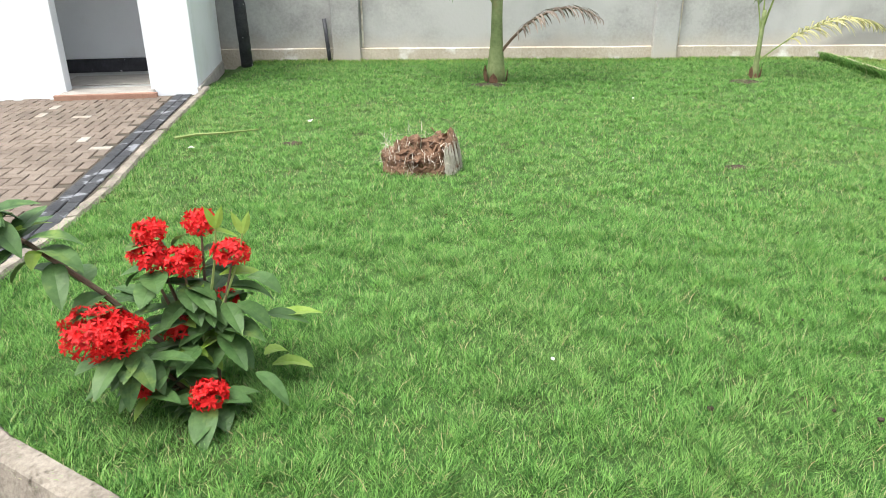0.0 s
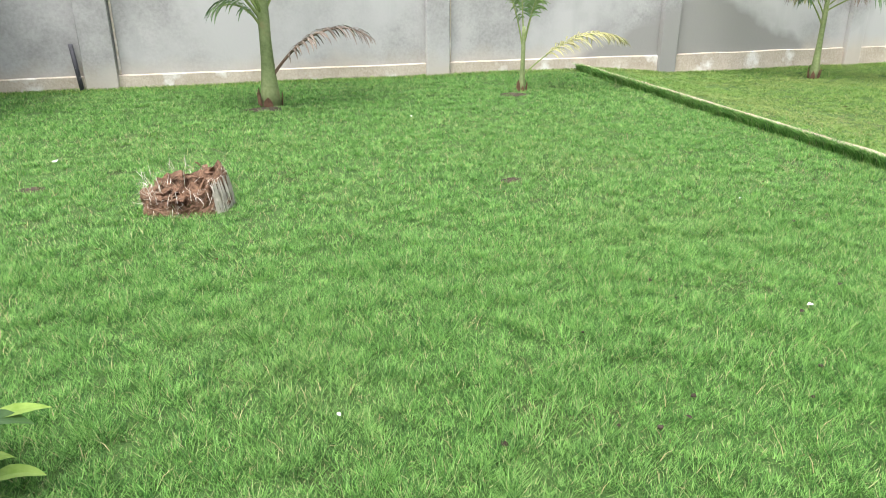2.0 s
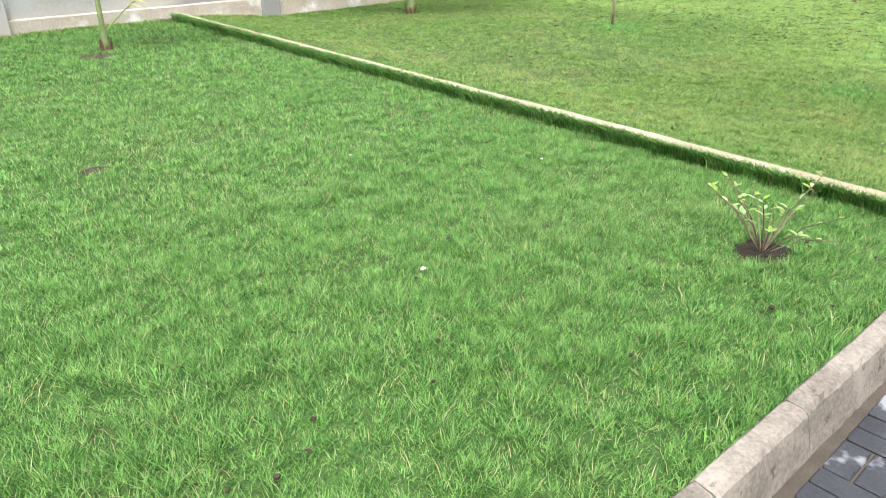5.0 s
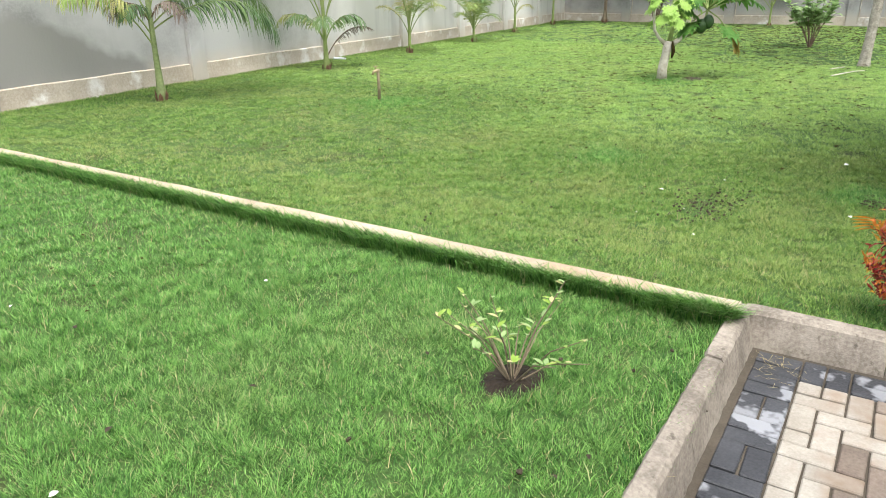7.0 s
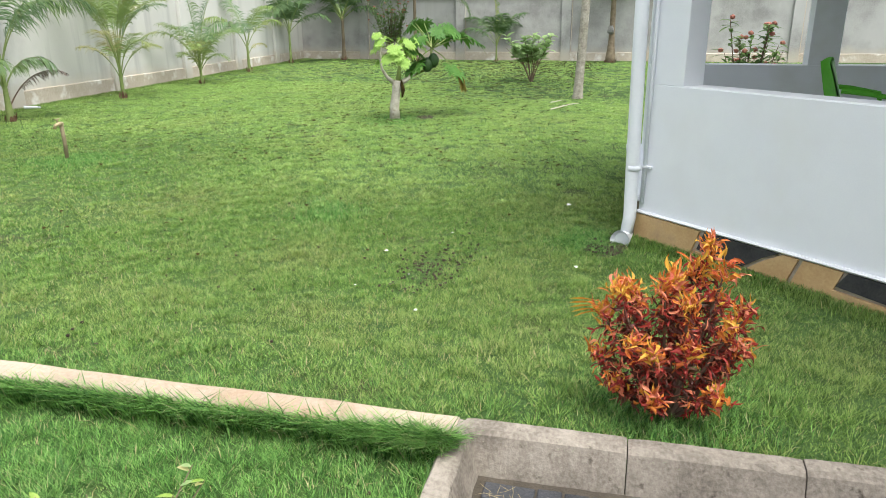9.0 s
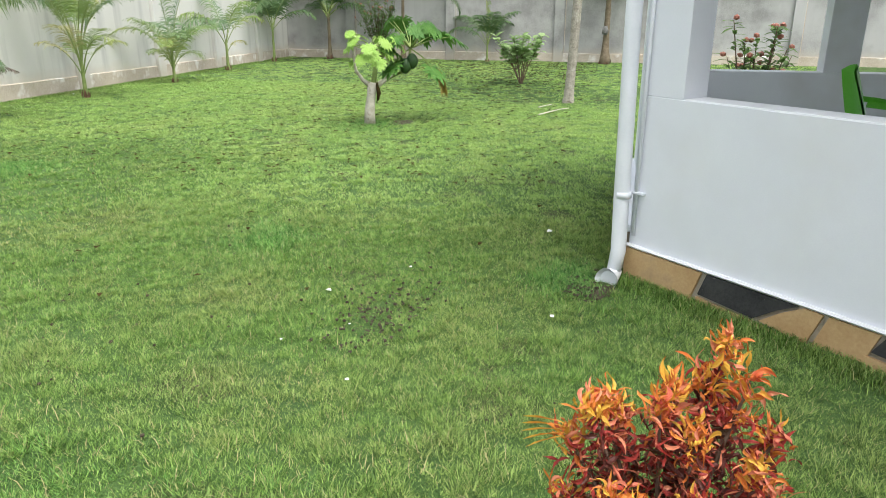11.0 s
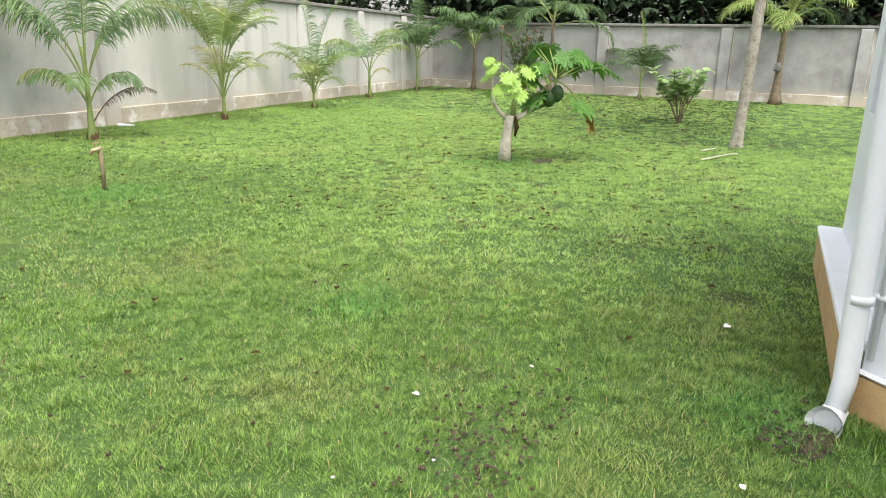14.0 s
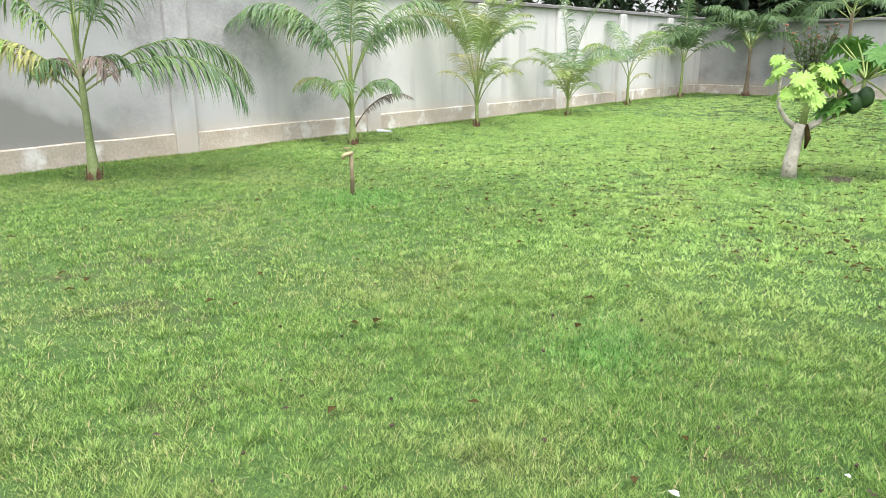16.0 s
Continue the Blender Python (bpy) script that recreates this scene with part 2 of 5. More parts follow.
M_LITTER = mat("white_paper_scrap", (0.7, 0.72, 0.7), (0.8, 0.8, 0.78), 20, 0.7, 0, 60)
M_FLOOR = mat("grey_terrazzo", (0.45, 0.45, 0.44), (0.55, 0.55, 0.53), 6, 0.5, 0.05, 90)
M_SLAB = mat("worn_stone_step", (0.3, 0.28, 0.25), (0.45, 0.42, 0.38), 5, 0.8, 0.3, 60)
M_BRICKRED = mat("dull_red_step_edge", (0.26, 0.14, 0.1), (0.36, 0.22, 0.16), 6, 0.85, 0.3, 60)
M_COPING = mat("weathered_coping", (0.14, 0.135, 0.13), (0.28, 0.27, 0.26), 3, 0.9, 0.5, 40, 0.7)


def wall_material(name="cement_render", k=1.0, pale=0.85):
    """Unpainted cement render with broad stains, rain streaks and one large damp patch."""
    m = mat(name, (0.3 * k, 0.297 * k, 0.288 * k), (0.5 * k, 0.495 * k, 0.48 * k), 1.1, 0.9, 0.3, 24, 0.3, c3=(0.52 * k, 0.517 * k, 0.505 * k), c3scale=0.45, c3at=(0.47, 0.62), hard=0.8)
    n, l = m.node_tree.nodes, m.node_tree.links
    b = n["Principled BSDF"]
    src = b.inputs["Base Color"].links[0].from_socket
    pos = n.new("ShaderNodeNewGeometry")

    def math_(op, a, c, d=None):
        t = n.new("ShaderNodeMath")
        t.operation = op
        for i, v in enumerate((a, c, d)):
            if v is None:
                continue
            if isinstance(v, (int, float)):
                t.inputs[i].default_value = v
            else:
                l.new(v, t.inputs[i])
        return t.outputs[0]

    sep = n.new("ShaderNodeSeparateXYZ")
    l.new(pos.outputs["Position"], sep.inputs[0])
    x, z = sep.outputs["X"], sep.outputs["Z"]
    nz = n.new("ShaderNodeTexNoise")
    nz.inputs["Scale"].default_value, nz.inputs["Detail"].default_value = 2.2, 5
    l.new(pos.outputs["Position"], nz.inputs["Vector"])
    wob = math_("MULTIPLY_ADD", nz.outputs["Fac"], 0.5, -0.25)
    # damp patch: a low mound shape on the wall
    dx = math_("MULTIPLY", math_("ABSOLUTE", math_("SUBTRACT", x, 7.35), None), 1.0)
    edge = math_("MULTIPLY_ADD", dx, -0.46, 1.28)
    damp = math_("ADD", math_("SUBTRACT", edge, z), wob)
    ramp = n.new("ShaderNodeMapRange")
    ramp.inputs["From Min"].default_value, ramp.inputs["From Max"].default_value = -0.07, 0.13
    l.new(damp, ramp.inputs["Value"])
    # rain streaks, drawn out along z
    st = n.new("ShaderNodeMapping")
    st.inputs["Scale"].default_value = (3.0, 3.0, 0.25)
    l.new(pos.outputs["Position"], st.inputs["Vector"])
    sn = n.new("ShaderNodeTexNoise")
    sn.inputs["Scale"].default_value, sn.inputs["Detail"].default_value = 1.0, 5
    l.new(st.outputs[0], sn.inputs["Vector"])
    sr = n.new("ShaderNodeMapRange")
    sr.inputs["From Min"].default_value, sr.inputs["From Max"].default_value = 0.55, 0.75
    sr.inputs["To Max"].default_value = 0.7
    l.new(sn.outputs["Fac"], sr.inputs["Value"])
    # earth splashed on the foot of the wall
    foot = n.new("ShaderNodeMapRange")
    foot.inputs["From Min"].default_value, foot.inputs["From Max"].default_value = 0.42, 0.0
    foot.inputs["To Max"].default_value = 0.75
    l.new(math_("ADD", z, wob), foot.inputs["Value"])
    # the wall turns paler towards the east
    east_tone = n.new("ShaderNodeMapRange")
    east_tone.inputs["From Min"].default_value, east_tone.inputs["From Max"].default_value, east_tone.inputs["To Max"].default_value = 11.5, 15.5, pale
    l.new(math_("MULTIPLY_ADD", wob, 5.0, x), east_tone.inputs["Value"])
    out = src
    for f, c in ((east_tone.outputs[0], (0.72 * k, 0.71 * k, 0.67 * k)), (sr.outputs[0], (0.36, 0.36, 0.35)), (foot.outputs[0], (0.5, 0.44, 0.36)), (ramp.outputs[0], (0.27, 0.265, 0.25))):
        t = n.new("ShaderNodeMix")
        t.data_type = "RGBA"
        l.new(f, t.inputs["Factor"])
        l.new(out, t.inputs[6])
        t.inputs[7].default_value = (*c, 1)
        out = t.outputs[2]
    l.new(out, b.inputs["Base Color"])
    return m


M_WALL = wall_material(k=0.86)
# darker copy for the east wall, whose shade is put into the colour
M_WALL_E = wall_material("shaded_cement_render", 0.8, 0.0)
M_PLINTH = mat("cracked_cement_footing", (0.4, 0.34, 0.27), (0.55, 0.49, 0.41), 2.0, 0.95, 0.6, 30, 0.6, c3=(0.7, 0.68, 0.64), c3scale=2.5, c3at=(0.55, 0.68))


# ---- mesh building ----
class Mesh:
    """Collects faces of one part."""

    def __init__(self):
        self.v, self.f = [], []

    def add(self, verts, faces):
        o = len(self.v)
        self.v += [tuple(p) for p in verts]
        self.f += [tuple(i + o for i in f) for f in faces]

    def box(self, lo, hi, m=None, jitter=0.0, bevel=0.0):
        bm = bmesh.new()
        bmesh.ops.create_cube(bm, size=1)
        for v in bm.verts:
            v.co = Vector([(lo[i] + hi[i]) / 2 + v.co[i] * (hi[i] - lo[i]) for i in range(3)])
        if bevel:
            bmesh.ops.bevel(bm, geom=bm.edges[:], offset=bevel, segments=1, affect="EDGES")
        for v in bm.verts:
            if jitter:
                v.co += Vector((R.uniform(-1, 1), R.uniform(-1, 1), R.uniform(-1, 1))) * jitter
            if m:
                v.co = m @ v.co
        bm.verts.index_update()
        self.add([v.co for v in bm.verts], [[v.index for v in f.verts] for f in bm.faces])
        bm.free()

    def tube(self, pts, radii, seg=8, caps=True, wobble=0.0):
        pts = [Vector(p) for p in pts]
        rings = []
        side = None
        for i, p in enumerate(pts):
            d = (pts[min(i + 1, len(pts) - 1)] - pts[max(i - 1, 0)]).normalized()
            if side is None:
                side = d.orthogonal().normalized()
            side = (side - d * side.dot(d)).normalized()
            up = d.cross(side)
            r = radii[i] if isinstance(radii, (list, tuple)) else radii
            rings.append([p + (side * math.cos(a) + up * math.sin(a)) * r * (1 + R.uniform(-wobble, wobble)) for a in (2 * math.pi * k / seg for k in range(seg))])
        vs = [q for ring in rings for q in ring]
        fs = [(i * seg + k, i * seg + (k + 1) % seg, (i + 1) * seg + (k + 1) % seg, (i + 1) * seg + k) for i in range(len(pts) - 1) for k in range(seg)]
        if caps:
            fs += [tuple(range(seg))[::-1], tuple((len(pts) - 1) * seg + k for k in range(seg))]
        self.add(vs, fs)

    def leaf(self, base, along, up, length, width, droop=0.3, n=4, fold=0.25, tip=1.0, wave=0.0, twist=0.0, curl=0.0):
        """A folded leaf blade that bends downwards."""
        p, d = Vector(base), Vector(along).normalized()
        side = d.cross(Vector(up))
        side = side.normalized() if side.length > 1e-4 else d.orthogonal().normalized()
        vs, fs = [], []
        for i in range(n + 1):
            t = i / n
            w = width * 0.5 * max(0.04, math.sin(math.pi * min(1, 0.04 + 0.96 * t ** 0.8)) ** 0.8 if tip else 1)
            nrm = side.cross(d).normalized()
            s = side
            if wave:
                s = (side + nrm * R.uniform(-wave, wave)).normalized()
            vs += [p - s * w + nrm * w * fold, p.copy(), p + s * w + nrm * w * fold]
            if i:
                a = 3 * (i - 1)
                fs += [(a, a + 1, a + 4, a + 3), (a + 1, a + 2, a + 5, a + 4)]
            p = p + d * (length / n)
            d = (d + Vector((0, 0, -droop / n)) + side * (curl / n)).normalized()
            side = side - d * side.dot(d)
            side = side.normalized() if side.length > 1e-3 else d.orthogonal().normalized()
            if twist:
                side = side * math.cos(twist / n) + d.cross(side) * math.sin(twist / n)
        self.add(vs, fs)

    def blob(self, c, r, sub=2, rough=0.1, seed=0, scale=2.0):
        bm = bmesh.new()
        bmesh.ops.create_icosphere(bm, subdivisions=sub, radius=1)
        for v in bm.verts:
            k = 1 + rough * noise.noise(v.co * scale + Vector((seed * 7.1, seed * 3.3, seed)))
            v.co = Vector(c) + Vector((v.co.x * r[0], v.co.y * r[1], v.co.z * r[2])) * k
        bm.verts.index_update()
        self.add([v.co for v in bm.verts], [[v.index for v in f.verts] for f in bm.faces])
        bm.free()

    def data(self, name, material, smooth=False):
        me = bpy.data.meshes.new(name)
        me.from_pydata(self.v, [], self.f)
        me.materials.append(material)
        if smooth:
            me.polygons.foreach_set("use_smooth", [True] * len(me.polygons))
        me.update()
        return me


def part(name, mesh, material, parent=None, label="", smooth=False):
    ob = new(name, mesh.data(name, material, smooth))
    if parent:
        ob.parent = parent
        ob.matrix_parent_inverse = parent.matrix_basis.inverted()
    if label:
        ob["label"] = label
    return ob


def thing(name, label, category, at=(0, 0, 0), group="", kind=""):
    ob = new(name)
    ob.empty_display_size = 0.1
    ob.matrix_basis = Matrix.Translation(at)
    return tagged(ob, label, category, group, kind)


# ---- ground plan ----
DIV_X = 5.12
WALL_Y0, WALL_B = 11.22, 0.07
EAST_X, EAST_Y1 = 31.0, 13.4
KERB = [(5.19, 1.25), (4.57, 1.25), (4.0, 1.25), (3.43, 1.25), (2.86, 1.26), (2.29, 1.27), (1.72, 1.29), (1.15, 1.31), (0.58, 1.34), (0.02, 1.39), (-0.56, 1.42), (-1.06, 1.565), (-1.56, 1.82), (-2.05, 2.15), (-2.41, 2.6), (-2.47, 3.12), (-2.5, 3.55), (-2.55, 3.97), (-2.62, 4.54), (-2.75, 5.11), (-2.87, 5.68), (-2.99, 6.25), (-3.1, 6.82), (-3.21, 7.39), (-3.32, 7.95), (-3.43, 8.5)]


def wall_y(x):
    return WALL_Y0 + WALL_B * x


def inside(poly, x, y):
    """Even-odd test for numpy arrays."""
    hit = np.zeros(np.shape(x), bool)
    for (x0, y0), (x1, y1) in zip(poly, poly[1:] + poly[:1]):
        cross = (y0 > y) != (y1 > y)
        with np.errstate(divide="ignore", invalid="ignore"):
            hit ^= cross & (x < (x1 - x0) * (y - y0) / ((y1 - y0) or 1e-9) + x0)
    return hit


LAWN1 = [(5.12, 1.25)] + KERB[1:] + [(-3.5, 8.6), (-3.75, 11.2), (-9.0, 11.2), (-9.0, 40), (5.12, 40)]


def hump(x, y):
    return 0.006 * np.sin(x * 2.1 + 0.6 * np.sin(y * 1.3)) * np.sin(y * 1.7 + 1.0)


def lawn_z(x, y):
    """Height of the lawn soil: the near lawn is level, the far lawn falls away a little beyond the divider."""
    t = np.clip((x - 5.2) / 1.8, 0, 1)
    fall = -0.14 * t * t * (3 - 2 * t)
    dip = -0.06 * np.exp(-((x - 7.8) ** 2 + (y - 2.4) ** 2) / 2.0)
    return fall + dip + hump(x, y) * np.clip(np.abs(x - 5.2) * 2, 0.2, 1)


def pave_z(x, y):
    return -0.1 + 0.06 * np.clip((y - 1.8) / 2.0, 0, 1)


def is_lawn(x, y):
    return (x > DIV_X) | inside(LAWN1, x, y)


def ground_z(x, y):
    return np.where(is_lawn(x, y), lawn_z(x, y), pave_z(x, y) - 0.075)


def gz(x, y):
    return float(lawn_z(np.float64(x), np.float64(y)))


def build_ground():
    xs = np.unique(np.r_[-400, -150, -60, -25, np.arange(-10, -4.5, 0.5), np.arange(-4.5, 5.0, 0.07), 5.0, 5.06, 5.115, 5.125, 5.3, np.arange(5.5, 34, 0.35), 50, 90, 200, 400])
    ys = np.unique(np.r_[-400, -150, -60, -25, np.arange(-10, -1, 0.5), np.arange(-1, 9, 0.07), np.arange(9, 16, 0.35), 20, 30, 60, 150, 400])
    gx, gy = np.meshgrid(xs, ys)
    z = ground_z(gx, gy)
    z = np.where(np.hypot(gx, gy) > 60, -0.15, z)
    n, k = len(ys), len(xs)
    v = np.c_[gx.ravel(), gy.ravel(), z.ravel()]
    i = np.arange((n - 1) * k).reshape(n - 1, k)[:, :-1].ravel()
    f = np.c_[i, i + 1, i + k + 1, i + k]
    me = bpy.data.meshes.new("ground")
    me.from_pydata(v.tolist(), [], f.tolist())
    me.materials.append(M_SOIL)
    me.polygons.foreach_set("use_smooth", [True] * len(me.polygons))
    tagged(new("ground", me), "soil of a mown garden lawn", "ground", kind="structure")


build_ground()


# ---- boundary walls ----
def wall_run(name, p0, p1, z0, z1, posts, label, thick=0.2, out=(0, -1), face=None):
    """A rendered block wall from p0 to p1 with footing, pilasters and coping; out: the garden's side."""
    face = face or M_WALL
    root = thing(name, label, "wall", (*p0, 0), kind="structure")
    d = Vector((p1[0] - p0[0], p1[1] - p0[1], 0))
    length = d.length
    m = Matrix.Translation((*p0, 0)) @ Matrix.Rotation(math.atan2(d.y, d.x), 4, "Z")
    sgn = 1 if (m.to_3x3() @ Vector((0, 1, 0))).dot(Vector((*out, 0))) > 0 else -1

    def slab(nm, u0, u1, a, b, lo, hi, material, jitter=0.0, bevel=0.0, label=""):
        me = Mesh()
        ys = sorted((sgn * a, sgn * b))
        me.box((u0, ys[0], lo), (u1, ys[1], hi), m, jitter, bevel)
        return part(nm, me, material, root, label)

    slab("wall_panel", 0, length, 0, -thick, z0 - 0.3, z1, face)
    foot = Mesh()
    n = int(length / 0.35)
    vs, fs = [], []
    for i in range(n + 1):
        u = length * i / n
        top = z0 + 0.27 + 0.015 * noise.noise(Vector((u, p0[1], 1.3)))
        dep = 0.05 + 0.012 * noise.noise(Vector((u * 2, p0[0], 4)))
        for a, z in ((dep + 0.03 * R.random(), z0 - 0.25), (dep, z0 + 0.1), (dep, top), (0.004, top + 0.015)):
            vs.append(m @ Vector((u, sgn * a, z)))
        if i:
            for k in range(3):
                a = 4 * (i - 1) + k
                fs.append((a, a + 4, a + 5, a + 1))
    foot.add(vs, fs)
    part("footing", foot, M_PLINTH, root, "cracked cement footing")
    for u, w in posts:
        slab("pilaster", u - w / 2, u + w / 2, 0.003, 0.11, z0 - 0.25, z1 - 0.01, face, 0.004, 0.012)
        slab("conduit", u + w / 2 + 0.02, u + w / 2 + 0.045, 0.003, 0.028, z0 + 0.3, z1 - 0.02, M_PLINTH)
    slab("coping", 0, length, 0.1, -thick - 0.08, z1, z1 + 0.09, M_COPING, 0.0, 0.015, "dark weathered cement coping")
    return root


d_wall = math.hypot(1, WALL_B)
X0 = -9.0
wall_run("wall_north", (X0, wall_y(X0)), (EAST_X, wall_y(EAST_X)), -0.1, 2.38,
         [((x - X0) * d_wall, w) for x, w in ((-7.0, 0.4), (-2.17, 0.42), (2.62, 0.37), (6.7, 0.33), (10.65, 0.35), (14.6, 0.35), (18.0, 0.35), (21.35, 0.35), (24.7, 0.35), (28.0, 0.35))],
         "grey unpainted cement garden wall with pilasters and a damp patch")
wall_run("wall_east", (EAST_X, wall_y(EAST_X)), (EAST_X, -12), -0.12, 2.2,
         [(wall_y(EAST_X) - y, 0.35) for y in (10.7, 6.75, 2.7, -1.3, -5.3, -9.3)], "grey stained cement garden wall with dark coping", out=(-1, 0), face=M_WALL_E)
wall_run("wall_south", (EAST_X, -12), (-12, -12), -0.15, 2.3, [(6, 0.35), (12, 0.35), (18, 0.35)], "plain cement boundary wall", out=(0, 1))
wall_run("wall_west", (-12, -12), (-12, 12), -0.15, 2.3, [(6, 0.35), (12, 0.35)], "plain cement boundary wall", out=(1, 0))


# ---- kerbs ----
def kerb_run(line, top, foot_z, label, inner_left):
    root = thing("kerb", label, "kerb", (*line[0], 0), kind="structure")
    for i, (a, b) in enumerate(zip(line, line[1:])):
        a, b = Vector((*a, 0)), Vector((*b, 0))
        d = (b - a).normalized()
        s = Vector((-d.y, d.x, 0)) * (1 if inner_left else -1)
        L = (b - a).length
        vs, fs = [], []
        g = 0.002
        n = 14
        prof = ((-0.075, foot_z - 0.1), (-0.075, top - 0.02), (-0.062, top), (0.0, top - 0.004), (0.018, top - 0.02), (0.09, foot_z - 0.1))
        tilt = R.uniform(-0.006, 0.006)
        for k in range(n + 1):
            u = g + (L - 2 * g) * k / n
            e = 0.004 if k in (0, n) else 0
            for o, z in prof:
                r = noise.noise(Vector((a.x * 3 + u * 22, a.y * 3 + o * 40, z * 30))) * 0.005 + (z > 0) * noise.noise(Vector((a.x * 5 + u * 45, a.y * 5 + o * 60, 3))) * 0.005
                p = a + d * u + s * (o * (1 - e * 4) + r) + Vector((0, 0, z - e * (z > 0) + r + tilt))
                vs.append(p)
        c = len(prof)
        for k in range(n):
            fs += [(k * c + j, k * c + (j + 1) % c, (k + 1) * c + (j + 1) % c, (k + 1) * c + j) for j in range(c)]
        fs += [tuple(range(c)), tuple(n * c + j for j in range(c))[::-1]]
        me = Mesh()
        me.add(vs, fs)
        part("kerb_stone", me, M_KERB, root)
    return root


kerb_run(KERB, 0.055, -0.13, "weathered concrete kerb stones edging the lawn", True)
kerb_run([(5.13, 1.262), (5.13, 0.64), (5.13, 0.03), (5.13, -0.57), (5.13, -1.17), (5.13, -1.77), (5.13, -2.4)], 0.06, -0.13, "weathered concrete kerb stones beside the paving", False)

div = thing("lawn_divider", "pale cement strip dividing two lawns", "kerb", (5.13, 1.3, 0), kind="structure")
me = Mesh()
vs, fs = [], []
n = 90
for k in range(n + 1):
    y = 1.29 + (wall_y(5.2) - 0.06 - 1.29) * k / n
    wv = noise.noise(Vector((y * 1.1, 3, 0))) * 0.014
    for o, z in ((-0.085, -0.15), (-0.08, 0.05), (-0.07, 0.06), (0.08, 0.06), (0.09, 0.045), (0.09, -0.3)):
        vs.append((5.133 + o * 0.85 + wv + noise.noise(Vector((y * 6, o * 30, 0))) * 0.006, y, z + noise.noise(Vector((y * 3, o * 9, 5))) * 0.006))
    if k:
        fs += [((k - 1) * 6 + j, (k - 1) * 6 + j + 1, k * 6 + j + 1, k * 6 + j) for j in range(5)]
fs += [(0, 1, 2, 3, 4, 5), tuple(n * 6 + j for j in range(6))[::-1]]
me.add(vs, fs)
part("cement_strip", me, M_DIV, div)


# ---- porch of the main house ----
def porch():
    C = Vector((8.45, 0.527, 0))
    du = Vector((-0.69, -0.724, 0)).normalized()
    # local frame of the canted face: u along the face, v out of it
    m = Matrix.Translation(C) @ Matrix.Rotation(math.atan2(du.y, du.x), 4, "Z")
    root = thing("house", "white painted house porch with open window bays and stone plinth", "house", (9.5, -1, 0), kind="structure")

    def slab(nm, lo, hi, material, mm=m, bevel=0.004, label="", parent=root, jitter=0.0):
        me = Mesh()
        me.box(lo, hi, mm, jitter, bevel)
        return part(nm, me, material, parent, label)

    # v runs towards the house for positive values
    T = 0.22
    sill, head, J = 1.073, 2.35, 0.32
    slab("wall", (0, 0, 0.09), (5.0, T, sill), M_WHITE)
    slab("pillar", (0, 0, sill), (J, T, head), M_WHITE)
    slab("pillar", (3.3, 0, sill), (3.7, T, head), M_WHITE)
    slab("lintel", (0, 0, head), (5.0, T, 3.1), M_WHITE)
    slab("sill", (J + 0.002, 0.003, sill - 0.03), (3.298, T - 0.003, sill + 0.006), M_WHITE2, label="off-white window sill")
    # white skirting lip over the stone
    slab("plinth_lip", (-0.03, -0.035, 0.075), (5.0, 0.0, 0.1), M_WHITE2, bevel=0.012)
    slab("plinth_core", (0.02, -0.012, -0.45), (5.0, T, 0.09), M_MORTAR)
    # irregular stone slabs on the plinth
    # corner points of the facing stones: (u, z) pairs
    stones = [(M_TAN, ((0.0, -0.4), (0.62, -0.4), (0.55, -0.1), (0.61, 0.07), (0.0, 0.07))),
              (M_BLACKSTONE, ((0.6, -0.07), (0.98, -0.09), (1.12, 0.01), (1.23, 0.07), (0.65, 0.07))),
              (M_TAN, ((0.65, -0.4), (1.0, -0.4), (0.96, -0.11), (0.59, -0.09))),
              (M_TAN, ((1.02, -0.09), (1.3, -0.12), (1.37, 0.07), (1.26, 0.07), (1.14, 0.0))),
              (M_TAN, ((1.04, -0.4), (1.6, -0.4), (1.5, -0.13), (1.31, -0.14), (1.01, -0.11))),
              (M_TAN, ((1.33, -0.12), (1.6, -0.1), (1.66, 0.07), (1.4, 0.07))),
              (M_BLACKSTONE, ((1.63, -0.03), (1.95, -0.05), (2.25, 0.07), (1.69, 0.07))),
              (M_TAN, ((1.64, -0.4), (2.2, -0.4), (2.25, -0.08), (1.95, -0.07), (1.6, -0.06))),
              (M_TAN, ((2.24, -0.4), (2.75, -0.4), (2.7, 0.07), (2.29, 0.07), (2.0, -0.05), (2.28, -0.07))),
              (M_BLACKSTONE, ((2.78, -0.3), (3.2, -0.15), (3.1, 0.07), (2.74, 0.07))), (M_TAN, ((2.8, -0.4), (3.7, -0.4), (3.6, 0.07), (3.14, 0.07), (3.23, -0.17))), (M_BLACKSTONE, ((3.74, -0.4), (4.6, -0.4), (4.5, 0.07), (3.64, 0.07)))]
    for mt, q in stones:
        me = Mesh()
        k = len(q)
        dep = R.uniform(-0.034, -0.026)
        vs = [m @ Vector((a, dep, z)) for a, z in q] + [m @ Vector((a, -0.004, z)) for a, z in q]
        me.add(vs, [tuple(range(k))] + [(a, a + k, (a + 1) % k + k, (a + 1) % k) for a in range(k)])
        part("stone_slab", me, mt, root, "black stone slab" if mt is M_BLACKSTONE else "tan stone slab")
    # return side along the lawn: wall set back over a deeper plinth
    I = Matrix.Identity(4)
    y1 = 0.44
    slab("side_wall", (8.47, y1 - T, 0.17), (11.0, y1, sill), M_WHITE, I)
    slab("pillar", (8.42, y1 - T, sill), (8.8, y1, head), M_WHITE, I)
    slab("pillar", (10.68, y1 - T, sill), (11.0, y1, head), M_WHITE, I)
    slab("lintel", (8.42, y1 - T, head), (11.0, y1, 3.1), M_WHITE, I)
